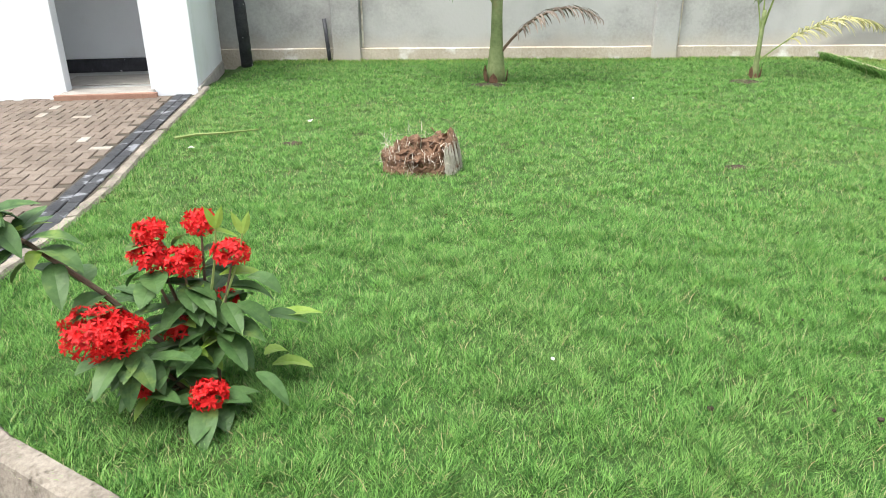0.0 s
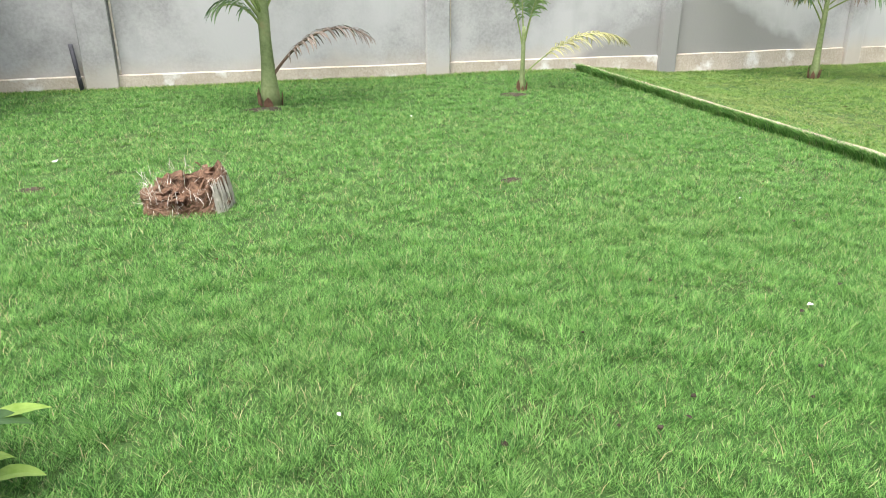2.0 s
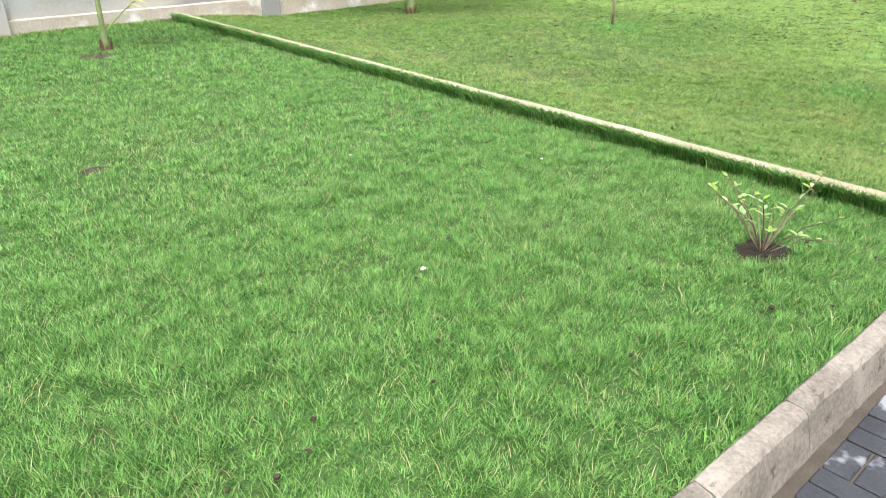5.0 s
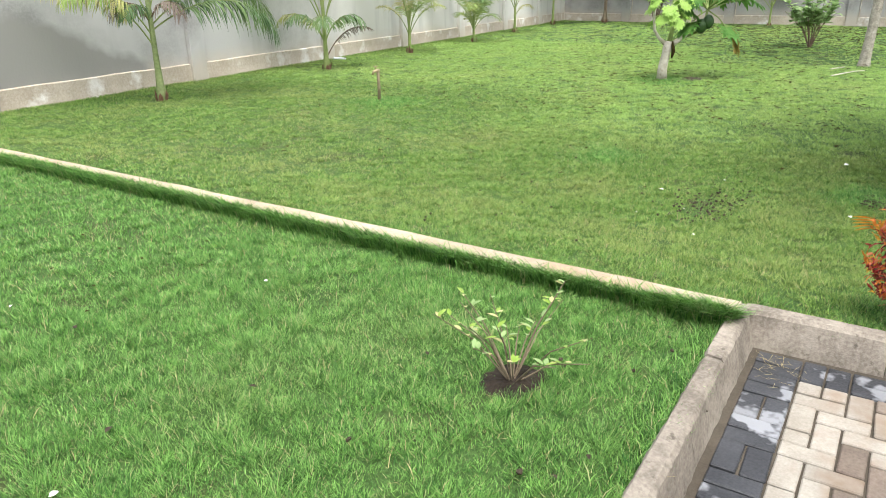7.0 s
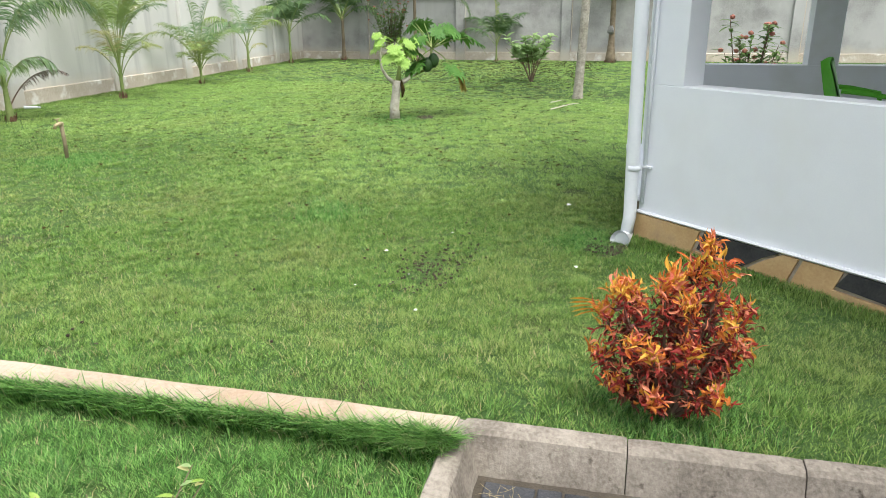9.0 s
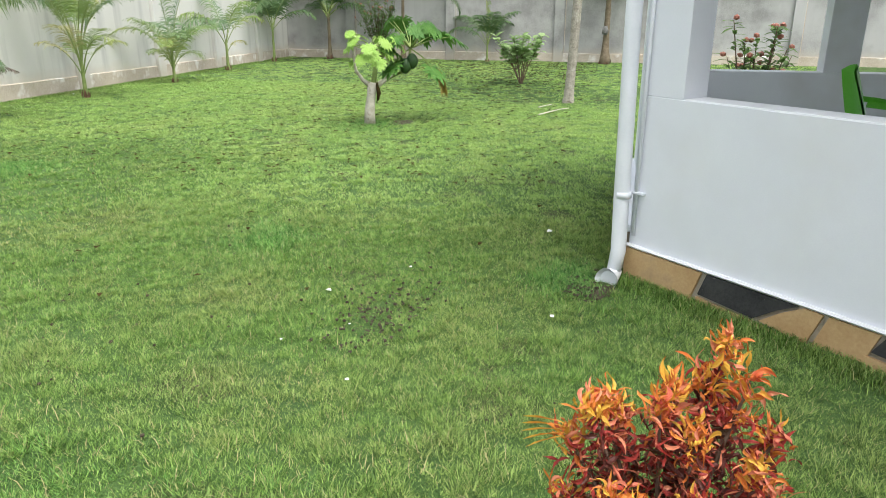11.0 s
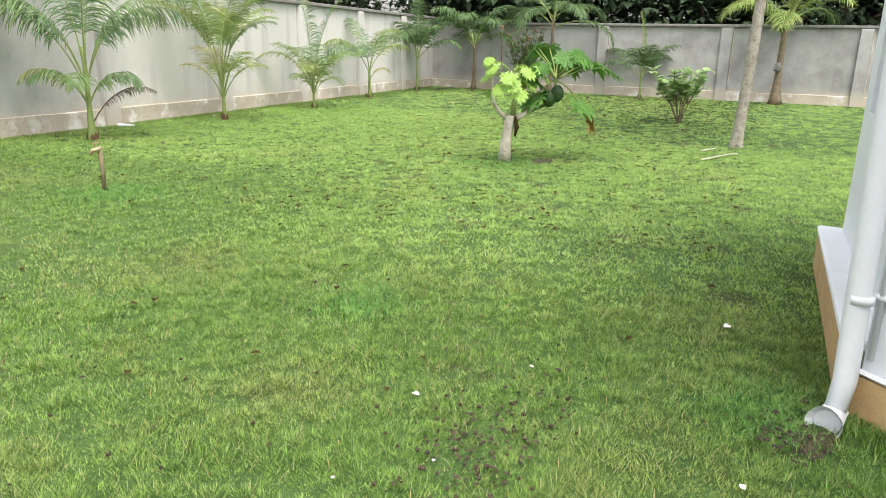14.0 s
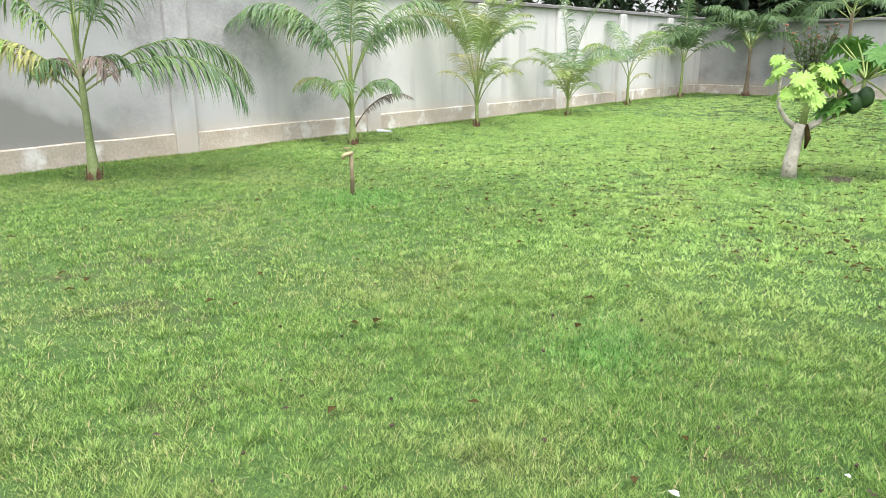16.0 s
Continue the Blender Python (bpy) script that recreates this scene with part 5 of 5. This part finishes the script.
def stump():
    x, y = -0.5, 5.25
    z = gz(x, y)
    root = thing("palm_stump", "cut fibrous palm stump lying on the lawn", "stump", (x, y, z))
    r = random.Random(5)
    # ragged body: a squat ring with a torn, hollowed top that rises to one side
    n, rows = 44, ((0.0, 1.04), (0.3, 1.08), (0.6, 1.04), (0.85, 1.0), (1.0, 0.93), (0.86, 0.72), (0.55, 0.42), (0.42, 0.0))
    vs, fs = [], []
    for q, (hh, rr) in enumerate(rows):
        for k in range(n):
            a = 2 * math.pi * k / n
            ca, sa = math.cos(a), math.sin(a)
            rim = 0.16 + 0.11 * max(0, ca) ** 2 - 0.02 * max(0, -ca) + 0.05 * max(0, sa) - 0.12 * max(0, -sa) ** 2 + 0.035 * noise.noise(Vector((ca * 4, sa * 4, 1))) + 0.03 * r.uniform(-1, 1)
            bump = 1 + 0.1 * noise.noise(Vector((ca * 3, sa * 3, hh * 5))) + 0.05 * r.uniform(-1, 1)
            vs.append((x + ca * 0.27 * rr * bump, y + sa * 0.21 * rr * bump, z - 0.03 + hh * (rim + 0.03) + 0.02 * r.uniform(-1, 1) * (q > 3)))
        if q:
            fs += [((q - 1) * n + k, (q - 1) * n + (k + 1) % n, q * n + (k + 1) % n, q * n + k) for k in range(n)]
    me = Mesh()
    me.add(vs, fs)
    part("body", me, M_STUMP, root)
    scales, mf, mg = Mesh(), Mesh(), Mesh()
    for k in range(190):
        a = r.uniform(0, 6.28)
        ca, sa = math.cos(a), math.sin(a)
        p = Vector((x + ca * 0.26, y + sa * 0.2, z + r.uniform(0.0, 0.08 + 0.08 * max(0, ca) + 0.05 * max(0, sa))))
        scales.leaf(p, (ca * 0.35 + r.gauss(0, 0.3), sa * 0.35 + r.gauss(0, 0.3), 1), (ca, sa, 0), r.uniform(0.04, 0.09) * (0.45 if sa < -0.2 else 1), r.uniform(0.012, 0.035), r.uniform(-0.4, 0.6), 3, 0.4, wave=0.5)
    for k in range(90):
        an, rr = r.uniform(0, 6.28), math.sqrt(r.random())
        p = Vector((x + math.cos(an) * rr * 0.22, y + math.sin(an) * rr * 0.17, z + 0.07 + 0.1 * rr * rr + 0.05 * math.cos(an) * rr + 0.05 * math.sin(an) * rr))
        scales.leaf(p, (r.gauss(0, 1), r.gauss(0, 1), r.uniform(0, 1.2)), (0, 0, 1), r.uniform(0.04, 0.1), r.uniform(0.02, 0.05), r.uniform(-0.5, 1), 3, 0.4, wave=0.6)
    part("husk", scales, M_HUSK, root, "torn brown husk scales")
    for k in range(420):
        a = r.uniform(0, 6.28)
        p = Vector((x + math.cos(a) * 0.26, y + math.sin(a) * 0.2, z + r.uniform(0.0, 0.24)))
        d = Vector((math.cos(a) * 0.4 + r.gauss(0, 0.7), math.sin(a) * 0.4 + r.gauss(0, 0.7), r.gauss(0.1, 0.7)))
        mf.leaf(p, d, (0, 0, 1), r.uniform(0.04, 0.12), r.uniform(0.002, 0.005), r.uniform(-0.5, 1.2), 3, 0.2)
    part("fibre", mf, M_ROOT, root, "loose pale fibres")
    for k in range(280):
        a = r.uniform(-0.85, 0.4)
        p = Vector((x + math.cos(a) * 0.29, y + math.sin(a) * 0.22, z + r.uniform(0.1, 0.24)))
        mg.leaf(p, (math.cos(a) * 0.2, math.sin(a) * 0.2, -1), (math.cos(a), math.sin(a), 0), r.uniform(0.1, 0.22), 0.009, 0.2, 2, 0.1)
    part("root_skirt", mg, M_ROOT, root, "pale grey root fibres")


stump()


def tap():
    x, y = 10.33, 7.47
    z = gz(x, y)
    root = thing("garden_tap", "rusty garden standpipe with a brass tap on the lawn", "tap", (x, y, z))
    me = Mesh()
    me.tube([(x, y, z - 0.05), (x + 0.01, y, z + 0.2), (x, y, z + 0.44)], 0.024, 8, wobble=0.05)
    part("standpipe", me, M_BROWNMETAL, root, smooth=True)
    me = Mesh()
    me.tube([(x + 0.03, y + 0.01, z + 0.45), (x - 0.02, y, z + 0.45), (x - 0.075, y + 0.02, z + 0.44), (x - 0.095, y + 0.025, z + 0.395)], [0.024, 0.028, 0.022, 0.018], 8)
    body = part("tap_body", me, M_BRASS, root, smooth=True)
    me = Mesh()
    me.tube([(x - 0.04, y + 0.01, z + 0.46), (x - 0.04, y + 0.01, z + 0.51)], 0.01, 6)
    me.box((x - 0.085, y - 0.002, z + 0.505), (x + 0.005, y + 0.022, z + 0.52), None, 0, 0.004)
    part("handle", me, M_BRASS, body)


tap()


def twig(pts, r_, label, material=None):
    root_pts = [(px, py, gz(px, py) + h) for px, py, h in pts]
    me = Mesh()
    me.tube(root_pts, [r_ * (1 - 0.7 * i / len(pts)) for i in range(len(pts))], 6)
    tagged(part("cut_branch", me, material or M_TWIG), label, "branch")


twig([(-2.75, 6.02, 0.03), (-2.6, 6.12, 0.04), (-2.35, 6.2, 0.04), (-2.1, 6.38, 0.03)], 0.016, "thin green cut palm stalk on the grass", M_STEM)
twig([(16.2, 1.9, 0.03), (16.8, 1.6, 0.05), (17.2, 1.45, 0.03)], 0.012, "pale dry stick on the lawn", M_ROOT)
twig([(17.2, 2.0, 0.03), (17.6, 1.8, 0.04)], 0.012, "pale dry stick by a palm", M_ROOT)
twig([(14.45, 11.9, 0.06), (14.7, 11.75, 0.03)], 0.03, "white pipe stub at the wall foot", M_PIPE)

# paper scraps
for px, py, s in ((7.78, 2.45, 0.035), (7.6, 0.95, 0.025), (6.5, 0.55, 0.02), (6.95, 0.1, 0.025), (9.3, 1.1, 0.04), (6.6, 1.85, 0.02), (7.3, 2.1, 0.015), (2.6, 2.9, 0.025), (3.3, 4.5, 0.02), (-1.7, 6.7, 0.05), (-2.5, 5.7, 0.05), (0.3, 2.5, 0.015), (1.6, 8.0, 0.03), (4.2, 3.6, 0.02), (8.3, 2.0, 0.02), (7.0, 2.4, 0.015), (17.0, 11.9, 0.05)):
    me = Mesh()
    me.leaf((px, py, gz(px, py) + 0.03), (R.uniform(-1, 1), R.uniform(-1, 1), 0.1), (0, 0, 1), s * 1.3, s * 1.1, 0.3, 3, 0.3, wave=0.3)
    tagged(part("paper_scrap", me, M_LITTER), "small white paper scrap on the grass", "litter", group="scraps on the lawn")

# dry straw washed into the corner of the paving
me = Mesh()
for k in range(38):
    px, py = 4.98 - abs(R.gauss(0, 0.12)), 1.13 - abs(R.gauss(0, 0.09))
    an = R.uniform(0, 6.28)
    me.leaf((px, py, float(pave_z(np.float64(px), np.float64(py))) + 0.004 + 0.012 * R.random()), (math.cos(an), math.sin(an), 0.05), (0, 0, 1), R.uniform(0.03, 0.09), 0.002, R.uniform(-0.1, 0.1), 3, 0.2, curl=R.uniform(-1, 1))
tagged(part("dry_straw", me, M_STRAW), "dry straw strands in the corner of the paving", "litter", kind="stuff")

# ---- dead leaf bits over the far lawn ----
me = Mesh()
for k in range(4800):
    px = R.uniform(7, 29) if k < 4200 else R.uniform(21, 29.5)
    py = R.gauss(5.2 - 0.02 * px, 2.6) if k < 4200 else R.gauss(2.8, 1.6)
    if not (1.2 < py < wall_y(px) - 0.4) or (px < 10.5 and R.random() < 0.93):
        continue
    s = R.uniform(0.035, 0.085) * (1 + max(0, px - 14) * 0.03)
    an = R.uniform(0, 6.28)
    me.leaf((px, py, gz(px, py) + 0.05 + 0.02 * R.random() - (px < 9.6) * 0.02), (math.cos(an), math.sin(an), 0.15), (0, 0, 1), s, s * 0.7, R.uniform(0, 1), 2, 0.3)
for k in range(160):
    px, py = R.uniform(-3, 5), R.uniform(4, 10)
    an = R.uniform(0, 6.28)
    s = R.uniform(0.015, 0.035)
    me.leaf((px, py, gz(px, py) + 0.05 + 0.02 * R.random() - (px < 9.6) * 0.02), (math.cos(an), math.sin(an), 0.15), (0, 0, 1), s, s * 0.7, 0.5, 2, 0.3)
tagged(part("dead_leaves", me, M_DEBRIS), "dark dead leaf bits scattered over the lawn", "leaf litter", kind="stuff")


# ---- grass ----
def grass(name, material, x, y, height, width, label, lean=0.5, bare=True, side=None, simple=False):
    """Single bent blades: numpy arrays of places, heights and widths; side: the way each leans."""
    keep = is_lawn(x, y)
    keep &= y < wall_y(x) - 0.04
    keep &= ~((x > 5.06) & (x < 5.205) & (y > 1.2))
    keep &= ~((x > 8.4) & (x < 11.1) & (y < 0.6))
    keep &= ~((x > 5) & (y - 0.5 < (x - 8.45) * 1.05) & (x < 8.46))
    keep &= ~((x < -3.45) & (y < 10.6))
    if bare:
        for px, py, rx, ry in DIRT_AND_SHADE + [(4.03, 1.97, 0.16, 0.14)]:
            keep &= ~((((x - px) / rx) ** 2 + ((y - py) / ry) ** 2 < 0.8) & (NP.rand(len(x)) < (0.93 if rx == 0.16 else 0.6)))
    b = NP.rand(len(x)) * 2 * np.pi if side is None else side
    x, y, height, width, b = x[keep], y[keep], height[keep], width[keep], b[keep]
    n = len(x)
    a = b + np.pi / 2 + NP.randn(n) * 0.5
    z = lawn_z(x, y) - 0.004
    tilt = lean * (0.4 + 0.9 * NP.rand(n))
    ca, sa = np.cos(a) * width / 2, np.sin(a) * width / 2
    ox, oy = np.cos(b) * tilt * height, np.sin(b) * tilt * height
    k, c = (3, 1) if simple else (5, 2)
    v = np.empty((n, k, 3))
    v[:, 0] = np.c_[x - ca, y - sa, z]
    v[:, 1] = np.c_[x + ca, y + sa, z]
    v[:, k - 1] = np.c_[x + ox * 1.2, y + oy * 1.2, z + height]
    i = np.arange(n) * k
    if simple:
        loops, starts, per = np.c_[i, i + 1, i + 2].ravel(), np.arange(n) * 3, 3
    else:
        v[:, 2] = np.c_[x + ox * 0.4 + ca * 0.8, y + oy * 0.4 + sa * 0.8, z + height * 0.65]
        v[:, 3] = np.c_[x + ox * 0.4 - ca * 0.8, y + oy * 0.4 - sa * 0.8, z + height * 0.65]
        loops, starts, per = np.c_[i, i + 1, i + 2, i + 3, i + 3, i + 2, i + 4].ravel(), (np.arange(n)[:, None] * 7 + [0, 4]).ravel(), 7
    mesh = bpy.data.meshes.new(name)
    mesh.vertices.add(n * k)
    mesh.vertices.foreach_set("co", v.ravel())
    mesh.loops.add(n * per)
    mesh.loops.foreach_set("vertex_index", loops.astype(np.int32))
    mesh.polygons.add(n * c)
    mesh.polygons.foreach_set("loop_start", starts.astype(np.int32))
    mesh.update(calc_edges=True)
    mesh.materials.append(material)
    tagged(new(name, mesh), label, "grass", kind="stuff")


def smooth_noise(x, y, cell, seed):
    """Value noise on a square lattice."""
    r = np.random.RandomState(seed)
    tab = r.rand(128, 128)
    u, v = x / cell, y / cell
    i, j = np.floor(u).astype(int), np.floor(v).astype(int)
    fu, fv = u - i, v - j
    fu, fv = fu * fu * (3 - 2 * fu), fv * fv * (3 - 2 * fv)
    g = lambda a, b: tab[(i + a) % 128, (j + b) % 128]
    return (g(0, 0) * (1 - fu) + g(1, 0) * fu) * (1 - fv) + (g(0, 1) * (1 - fu) + g(1, 1) * fu) * fv


def tufts(n, per, x0, x1, y0, y1, spread):
    """Blades in tufts: places, outward leans, and a height factor shared within each tuft."""
    m_ = n // per
    cx, cy = NP.uniform(x0, x1, m_) + NP.randn(m_) * 0.35, NP.uniform(y0, y1, m_) + NP.randn(m_) * 0.35
    hh = 0.12 + 1.15 * smooth_noise(cx, cy, 0.1, 1) + 0.25 * smooth_noise(cx, cy, 0.4, 2) + 0.4 * NP.rand(m_)
    a = NP.rand(m_, per) * 2 * np.pi
    r_ = np.sqrt(NP.rand(m_, per)) * spread
    common = (NP.rand(m_) * 2 * np.pi)[:, None]
    lean_x, lean_y = np.cos(a) + 0.6 * np.cos(common), np.sin(a) + 0.6 * np.sin(common)
    x, y = cx[:, None] + np.cos(a) * r_, cy[:, None] + np.sin(a) * r_
    return x.ravel(), y.ravel(), np.arctan2(lean_y, lean_x).ravel(), (hh[:, None] * (0.7 + 0.5 * NP.rand(m_, per))).ravel()


def field(n, x0, x1, y0, y1):
    return NP.uniform(x0, x1, n), NP.uniform(y0, y1, n)


for (n, box, h, w, sp) in ((640000, (-3.2, 5.06, 1.2, 4.2), 0.034, 0.0035, 0.026), (270000, (-3.5, 5.06, 4.0, 7.5), 0.031, 0.0055, 0.032), (170000, (-3.8, 5.06, 7.5, 11.6), 0.03, 0.008, 0.05)):
    x, y, b, c = tufts(n, 12, *box, sp)
    grass("grass", M_GRASS1, x, y, h * c, np.full(len(x), w) * (0.7 + 0.6 * NP.rand(len(x))), "dense lush green lawn grass", 0.9, True, b, True)
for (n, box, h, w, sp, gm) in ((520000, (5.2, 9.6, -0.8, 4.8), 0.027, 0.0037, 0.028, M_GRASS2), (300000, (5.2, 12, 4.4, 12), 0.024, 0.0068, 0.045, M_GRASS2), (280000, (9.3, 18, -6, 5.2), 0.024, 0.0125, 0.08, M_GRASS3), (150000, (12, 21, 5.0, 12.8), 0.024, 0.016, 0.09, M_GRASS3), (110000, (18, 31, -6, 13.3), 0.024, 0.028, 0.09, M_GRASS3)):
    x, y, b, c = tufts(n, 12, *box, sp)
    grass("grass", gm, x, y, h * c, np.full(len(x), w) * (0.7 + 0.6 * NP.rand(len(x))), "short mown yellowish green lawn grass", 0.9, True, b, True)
# taller green patches in the mown lawn
for (px, py, s_) in ((8.75, 3.3, 0.3), (10.25, 7.3, 0.5), (14.5, 4.4, 0.55), (8.3, 0.9, 0.25), (5.5, 0.45, 0.35)):
    n = 5200
    x, y = px + NP.randn(n) * s_ * 0.6, py + NP.randn(n) * s_ * 0.5
    grass("grass_patch", M_GRASS1, x, y, 0.042 * (0.5 + 0.7 * NP.rand(n)), np.full(n, 0.0042), "taller lush grass patch in the lawn", 0.8, False)
# long uncut grass along the divider, kerbs and wall feet
n = 48000
x = 5.07 - np.abs(NP.randn(n)) * 0.045
y = np.where(NP.rand(n) < 0.12, 1.3 + np.abs(NP.randn(n)) * 0.18, NP.uniform(1.3, 11.4, n))
grass("grass_fringe", M_GRASS1, x, y, 0.11 * (0.5 + 0.7 * NP.rand(n)), np.full(n, 0.006), "long uncut grass along the cement strip", 0.9, False, np.pi + NP.randn(n) * 0.9)
n = 30000
x = NP.uniform(-3.6, 31, n)
y = wall_y(x) - 0.06 - np.abs(NP.randn(n)) * 0.16
grass("grass_fringe", M_GRASS2, x, y, 0.042 * (0.5 + 0.8 * NP.rand(n)), np.full(n, 0.007), "long grass at the foot of the wall", 0.6)
k = NP.randint(0, len(KERB) - 1, 16000)
kp = np.array(KERB)
t = NP.rand(16000)[:, None]
q = kp[k] * (1 - t) + kp[k + 1] * t
dv = kp[k + 1] - kp[k]
nv = np.c_[dv[:, 1], -dv[:, 0]] / np.linalg.norm(dv, axis=1)[:, None]
q = q + nv * (0.045 + np.abs(NP.randn(16000)) * 0.06)[:, None]
grass("grass_fringe", M_GRASS1, q[:, 0], q[:, 1], 0.05 * (0.6 + 0.8 * NP.rand(16000)), np.full(16000, 0.0045), "long grass over the kerb stones", 0.8)
n = 9000
s = NP.uniform(0, 3.2, n)
off = np.abs(NP.randn(n)) * 0.09 + 0.03
grass("grass_fringe", M_GRASS2, 8.45 - 0.69 * s - 0.724 * off, 0.5 - 0.724 * s + 0.69 * off, 0.06 * (0.5 + 0.8 * NP.rand(n)), np.full(n, 0.0045), "long grass along the stone plinth", 0.6)
n = 11000
x, y = field(n, -3.3, 9.5, 1.0, 8.0)
grass("dry_grass", M_STRAW, x, y, 0.034 * (0.6 + NP.rand(n)), np.full(n, 0.0032), "dry straw blades in the lawn", 1.1)


# ---- paving ----
def paver_mesh(material, name):
    me = Mesh()
    me.box((-0.0955, -0.0455, -0.06), (0.0955, 0.0455, 0.0), None, 0, 0.005)
    return me.data(name, material)


def paving():
    root = thing("paving", "interlocking cream, brown and charcoal pavers", "paving", (0, 0, -0.1), kind="structure")
    bed = Mesh()
    bed_pts = [(5.05, 1.2), (5.05, -4), (-9, -4), (-9, 9), (-3.4, 8.45)] + [(px, py) for px, py in KERB[::-1]]
    xs = np.arange(-9, 5.2, 0.2)
    # joint sand follows the paving's fall
    for x0 in xs:
        for y0 in np.arange(-4, 9, 0.2):
            cx, cy = x0 + 0.1, y0 + 0.1
            if bool(is_lawn(np.float64(cx), np.float64(cy))):
                continue
            bed.add([(a, b, float(pave_z(np.float64(a), np.float64(b))) - 0.012) for a, b in ((x0, y0), (x0 + 0.2, y0), (x0 + 0.2, y0 + 0.2), (x0, y0 + 0.2))], [(0, 1, 2, 3)])
    part("joint_sand", bed, M_JOINT, root)
    kinds = {n_: paver_mesh(m_, "paver") for n_, m_ in (("c", M_PAVE), ("b", M_PAVE2), ("d", M_DARK))}
    rest = {n_: Mesh() for n_ in kinds}
    base = {n_: ([v.co.copy() for v in k_.vertices], [tuple(p.vertices) for p in k_.polygons]) for n_, k_ in kinds.items()}
    kx = np.array(KERB)
    count = [0]

    def lay(cx, cy, ang, kind):
        z = float(pave_z(np.float64(cx), np.float64(cy))) + R.uniform(-0.003, 0.003)
        m = Matrix.Translation((cx, cy, z)) @ Euler((R.gauss(0, 0.008), R.gauss(0, 0.008), ang + R.gauss(0, 0.012))).to_matrix().to_4x4()
        near = cx > 3.2 and cy > -0.6
        if near and count[0] < 300:
            ob = new("paver", kinds[kind])
            ob.parent = root
            ob.matrix_parent_inverse = root.matrix_basis.inverted()
            ob.matrix_basis = m
            count[0] += 1
        else:
            v, f = base[kind]
            rest[kind].add([m @ p for p in v], f)

    # east corner: charcoal border of pairs, cream herringbone inside
    def free(cx, cy):
        return not bool(is_lawn(np.float64(cx), np.float64(cy + 0.09))) and cx < 5.0

    for i in range(40):
        s = 0.2 * i
        y0 = 1.06 - s
        if y0 > -3:
            for j in range(2):
                if i % 2:
                    lay(4.93, y0 + 0.05 - 0.1 * j, 0, "d")
                else:
                    lay(4.98 - 0.1 * j, y0, math.pi / 2, "d")
        x0 = 4.73 - s
        if x0 > 0.4 and free(x0, 1.06):
            for j in range(2):
                if i % 2:
                    lay(x0, 1.11 - 0.1 * j, 0, "d")
                else:
                    lay(x0 + 0.05 - 0.1 * j, 1.06, math.pi / 2, "d")
    # right-angled herringbone on a 0.1 m lattice
    cand = []
    for a in range(-120, 160):
        for b in range(-60, 60):
            for dx, dy, ang in ((0.1, 0.05, 0), (0.05, 0.2, math.pi / 2)):
                cx = 4.83 - 0.1 * a - 0.2 * b + dx - 0.2
                cy = 0.96 - 0.1 * a + 0.2 * b + dy - 0.3
                ex, ey = (0.1, 0.05) if ang == 0 else (0.05, 0.1)
                if -7.5 < cx and cx + ex < 4.835 and -3.4 < cy < 2.4 and (cy + ey < 0.965 or cx < 0.3):
                    cand.append((cx, cy, ang))
    arr = np.array(cand)
    ok = ~is_lawn(arr[:, 0], arr[:, 1])
    for ox, oy in ((0.16, 0), (0, 0.16), (0.12, 0.12), (-0.1, 0.12)):
        ok &= ~is_lawn(arr[:, 0] + ox, arr[:, 1] + oy)
    cells = set()
    for (cx, cy, ang), good in zip(cand, ok):
        if good:
            for sx, sy in (((-0.05, 0), (0.05, 0)) if ang == 0 else ((0, -0.05), (0, 0.05))):
                cells.add((int((4.83 - cx - sx) / 0.1 + 100), int((0.96 - cy - sy) / 0.1 + 100)))
            lay(cx, cy, ang, "c" if R.random() < (0.85 if cx > 1 else 0.3) else "b")
    # half pavers close the ragged edge against the charcoal border
    half = Mesh()
    half.box((-0.0455, -0.0455, -0.06), (0.0455, 0.0455, 0.0), None, 0, 0.005)
    half_mesh = half.data("half_paver", M_PAVE)
    for i in range(40):
        for j in range(40):
            if (i < 4 or j < 4) and (i + 100, j + 100) not in cells:
                cx, cy = 4.83 - 0.1 * i - 0.05, 0.96 - 0.1 * j - 0.05
                ob = new("half_paver", half_mesh)
                ob.parent = root
                ob.matrix_parent_inverse = root.matrix_basis.inverted()
                ob.matrix_basis = Matrix.Translation((cx, cy, float(pave_z(np.float64(cx), np.float64(cy))) + R.uniform(-0.003, 0.003)))
    # west yard: turned with the kerb line
    t0 = math.atan2(5.1, -1.05)
    ux, uy = math.cos(t0), math.sin(t0)
    for i in range(34):
        s = 0.2 * i
        px, py = -2.43 + ux * s, 3.4 + uy * s
        lay(px - 0.16, py, t0, "d")
        lay(px - 0.262, py + 0.01, t0, "d")
    for a in range(-10, 110):
        for b in range(-60, 60):
            for dx, dy, ang in ((0.1, 0.05, 0), (0.05, 0.2, math.pi / 2)):
                lx, ly = -0.1 * a - 0.2 * b + dx, -0.1 * a + 0.2 * b + dy + 6.0
                if not (0.33 < -lx < 4.2 and -0.75 < ly < 5.4):
                    continue
                # local x across the yard, y along the kerb
                ca, sa = math.cos(t0 - math.pi / 2), math.sin(t0 - math.pi / 2)
                cx, cy = -2.43 + ca * lx - sa * ly, 3.3 + sa * lx + ca * ly
                if cy > 8.25 + (cx + 4.5) * 0.22:
                    continue
                lay(cx, cy, ang + t0 - math.pi / 2, "b" if R.random() < 0.97 else "c")
    for n_, me_ in rest.items():
        if me_.v:
            o_ = part("far_pavers", me_, {"c": M_PAVE, "b": M_PAVE2, "d": M_DARK}[n_], root)
            o_["kind"] = "stuff"


paving()
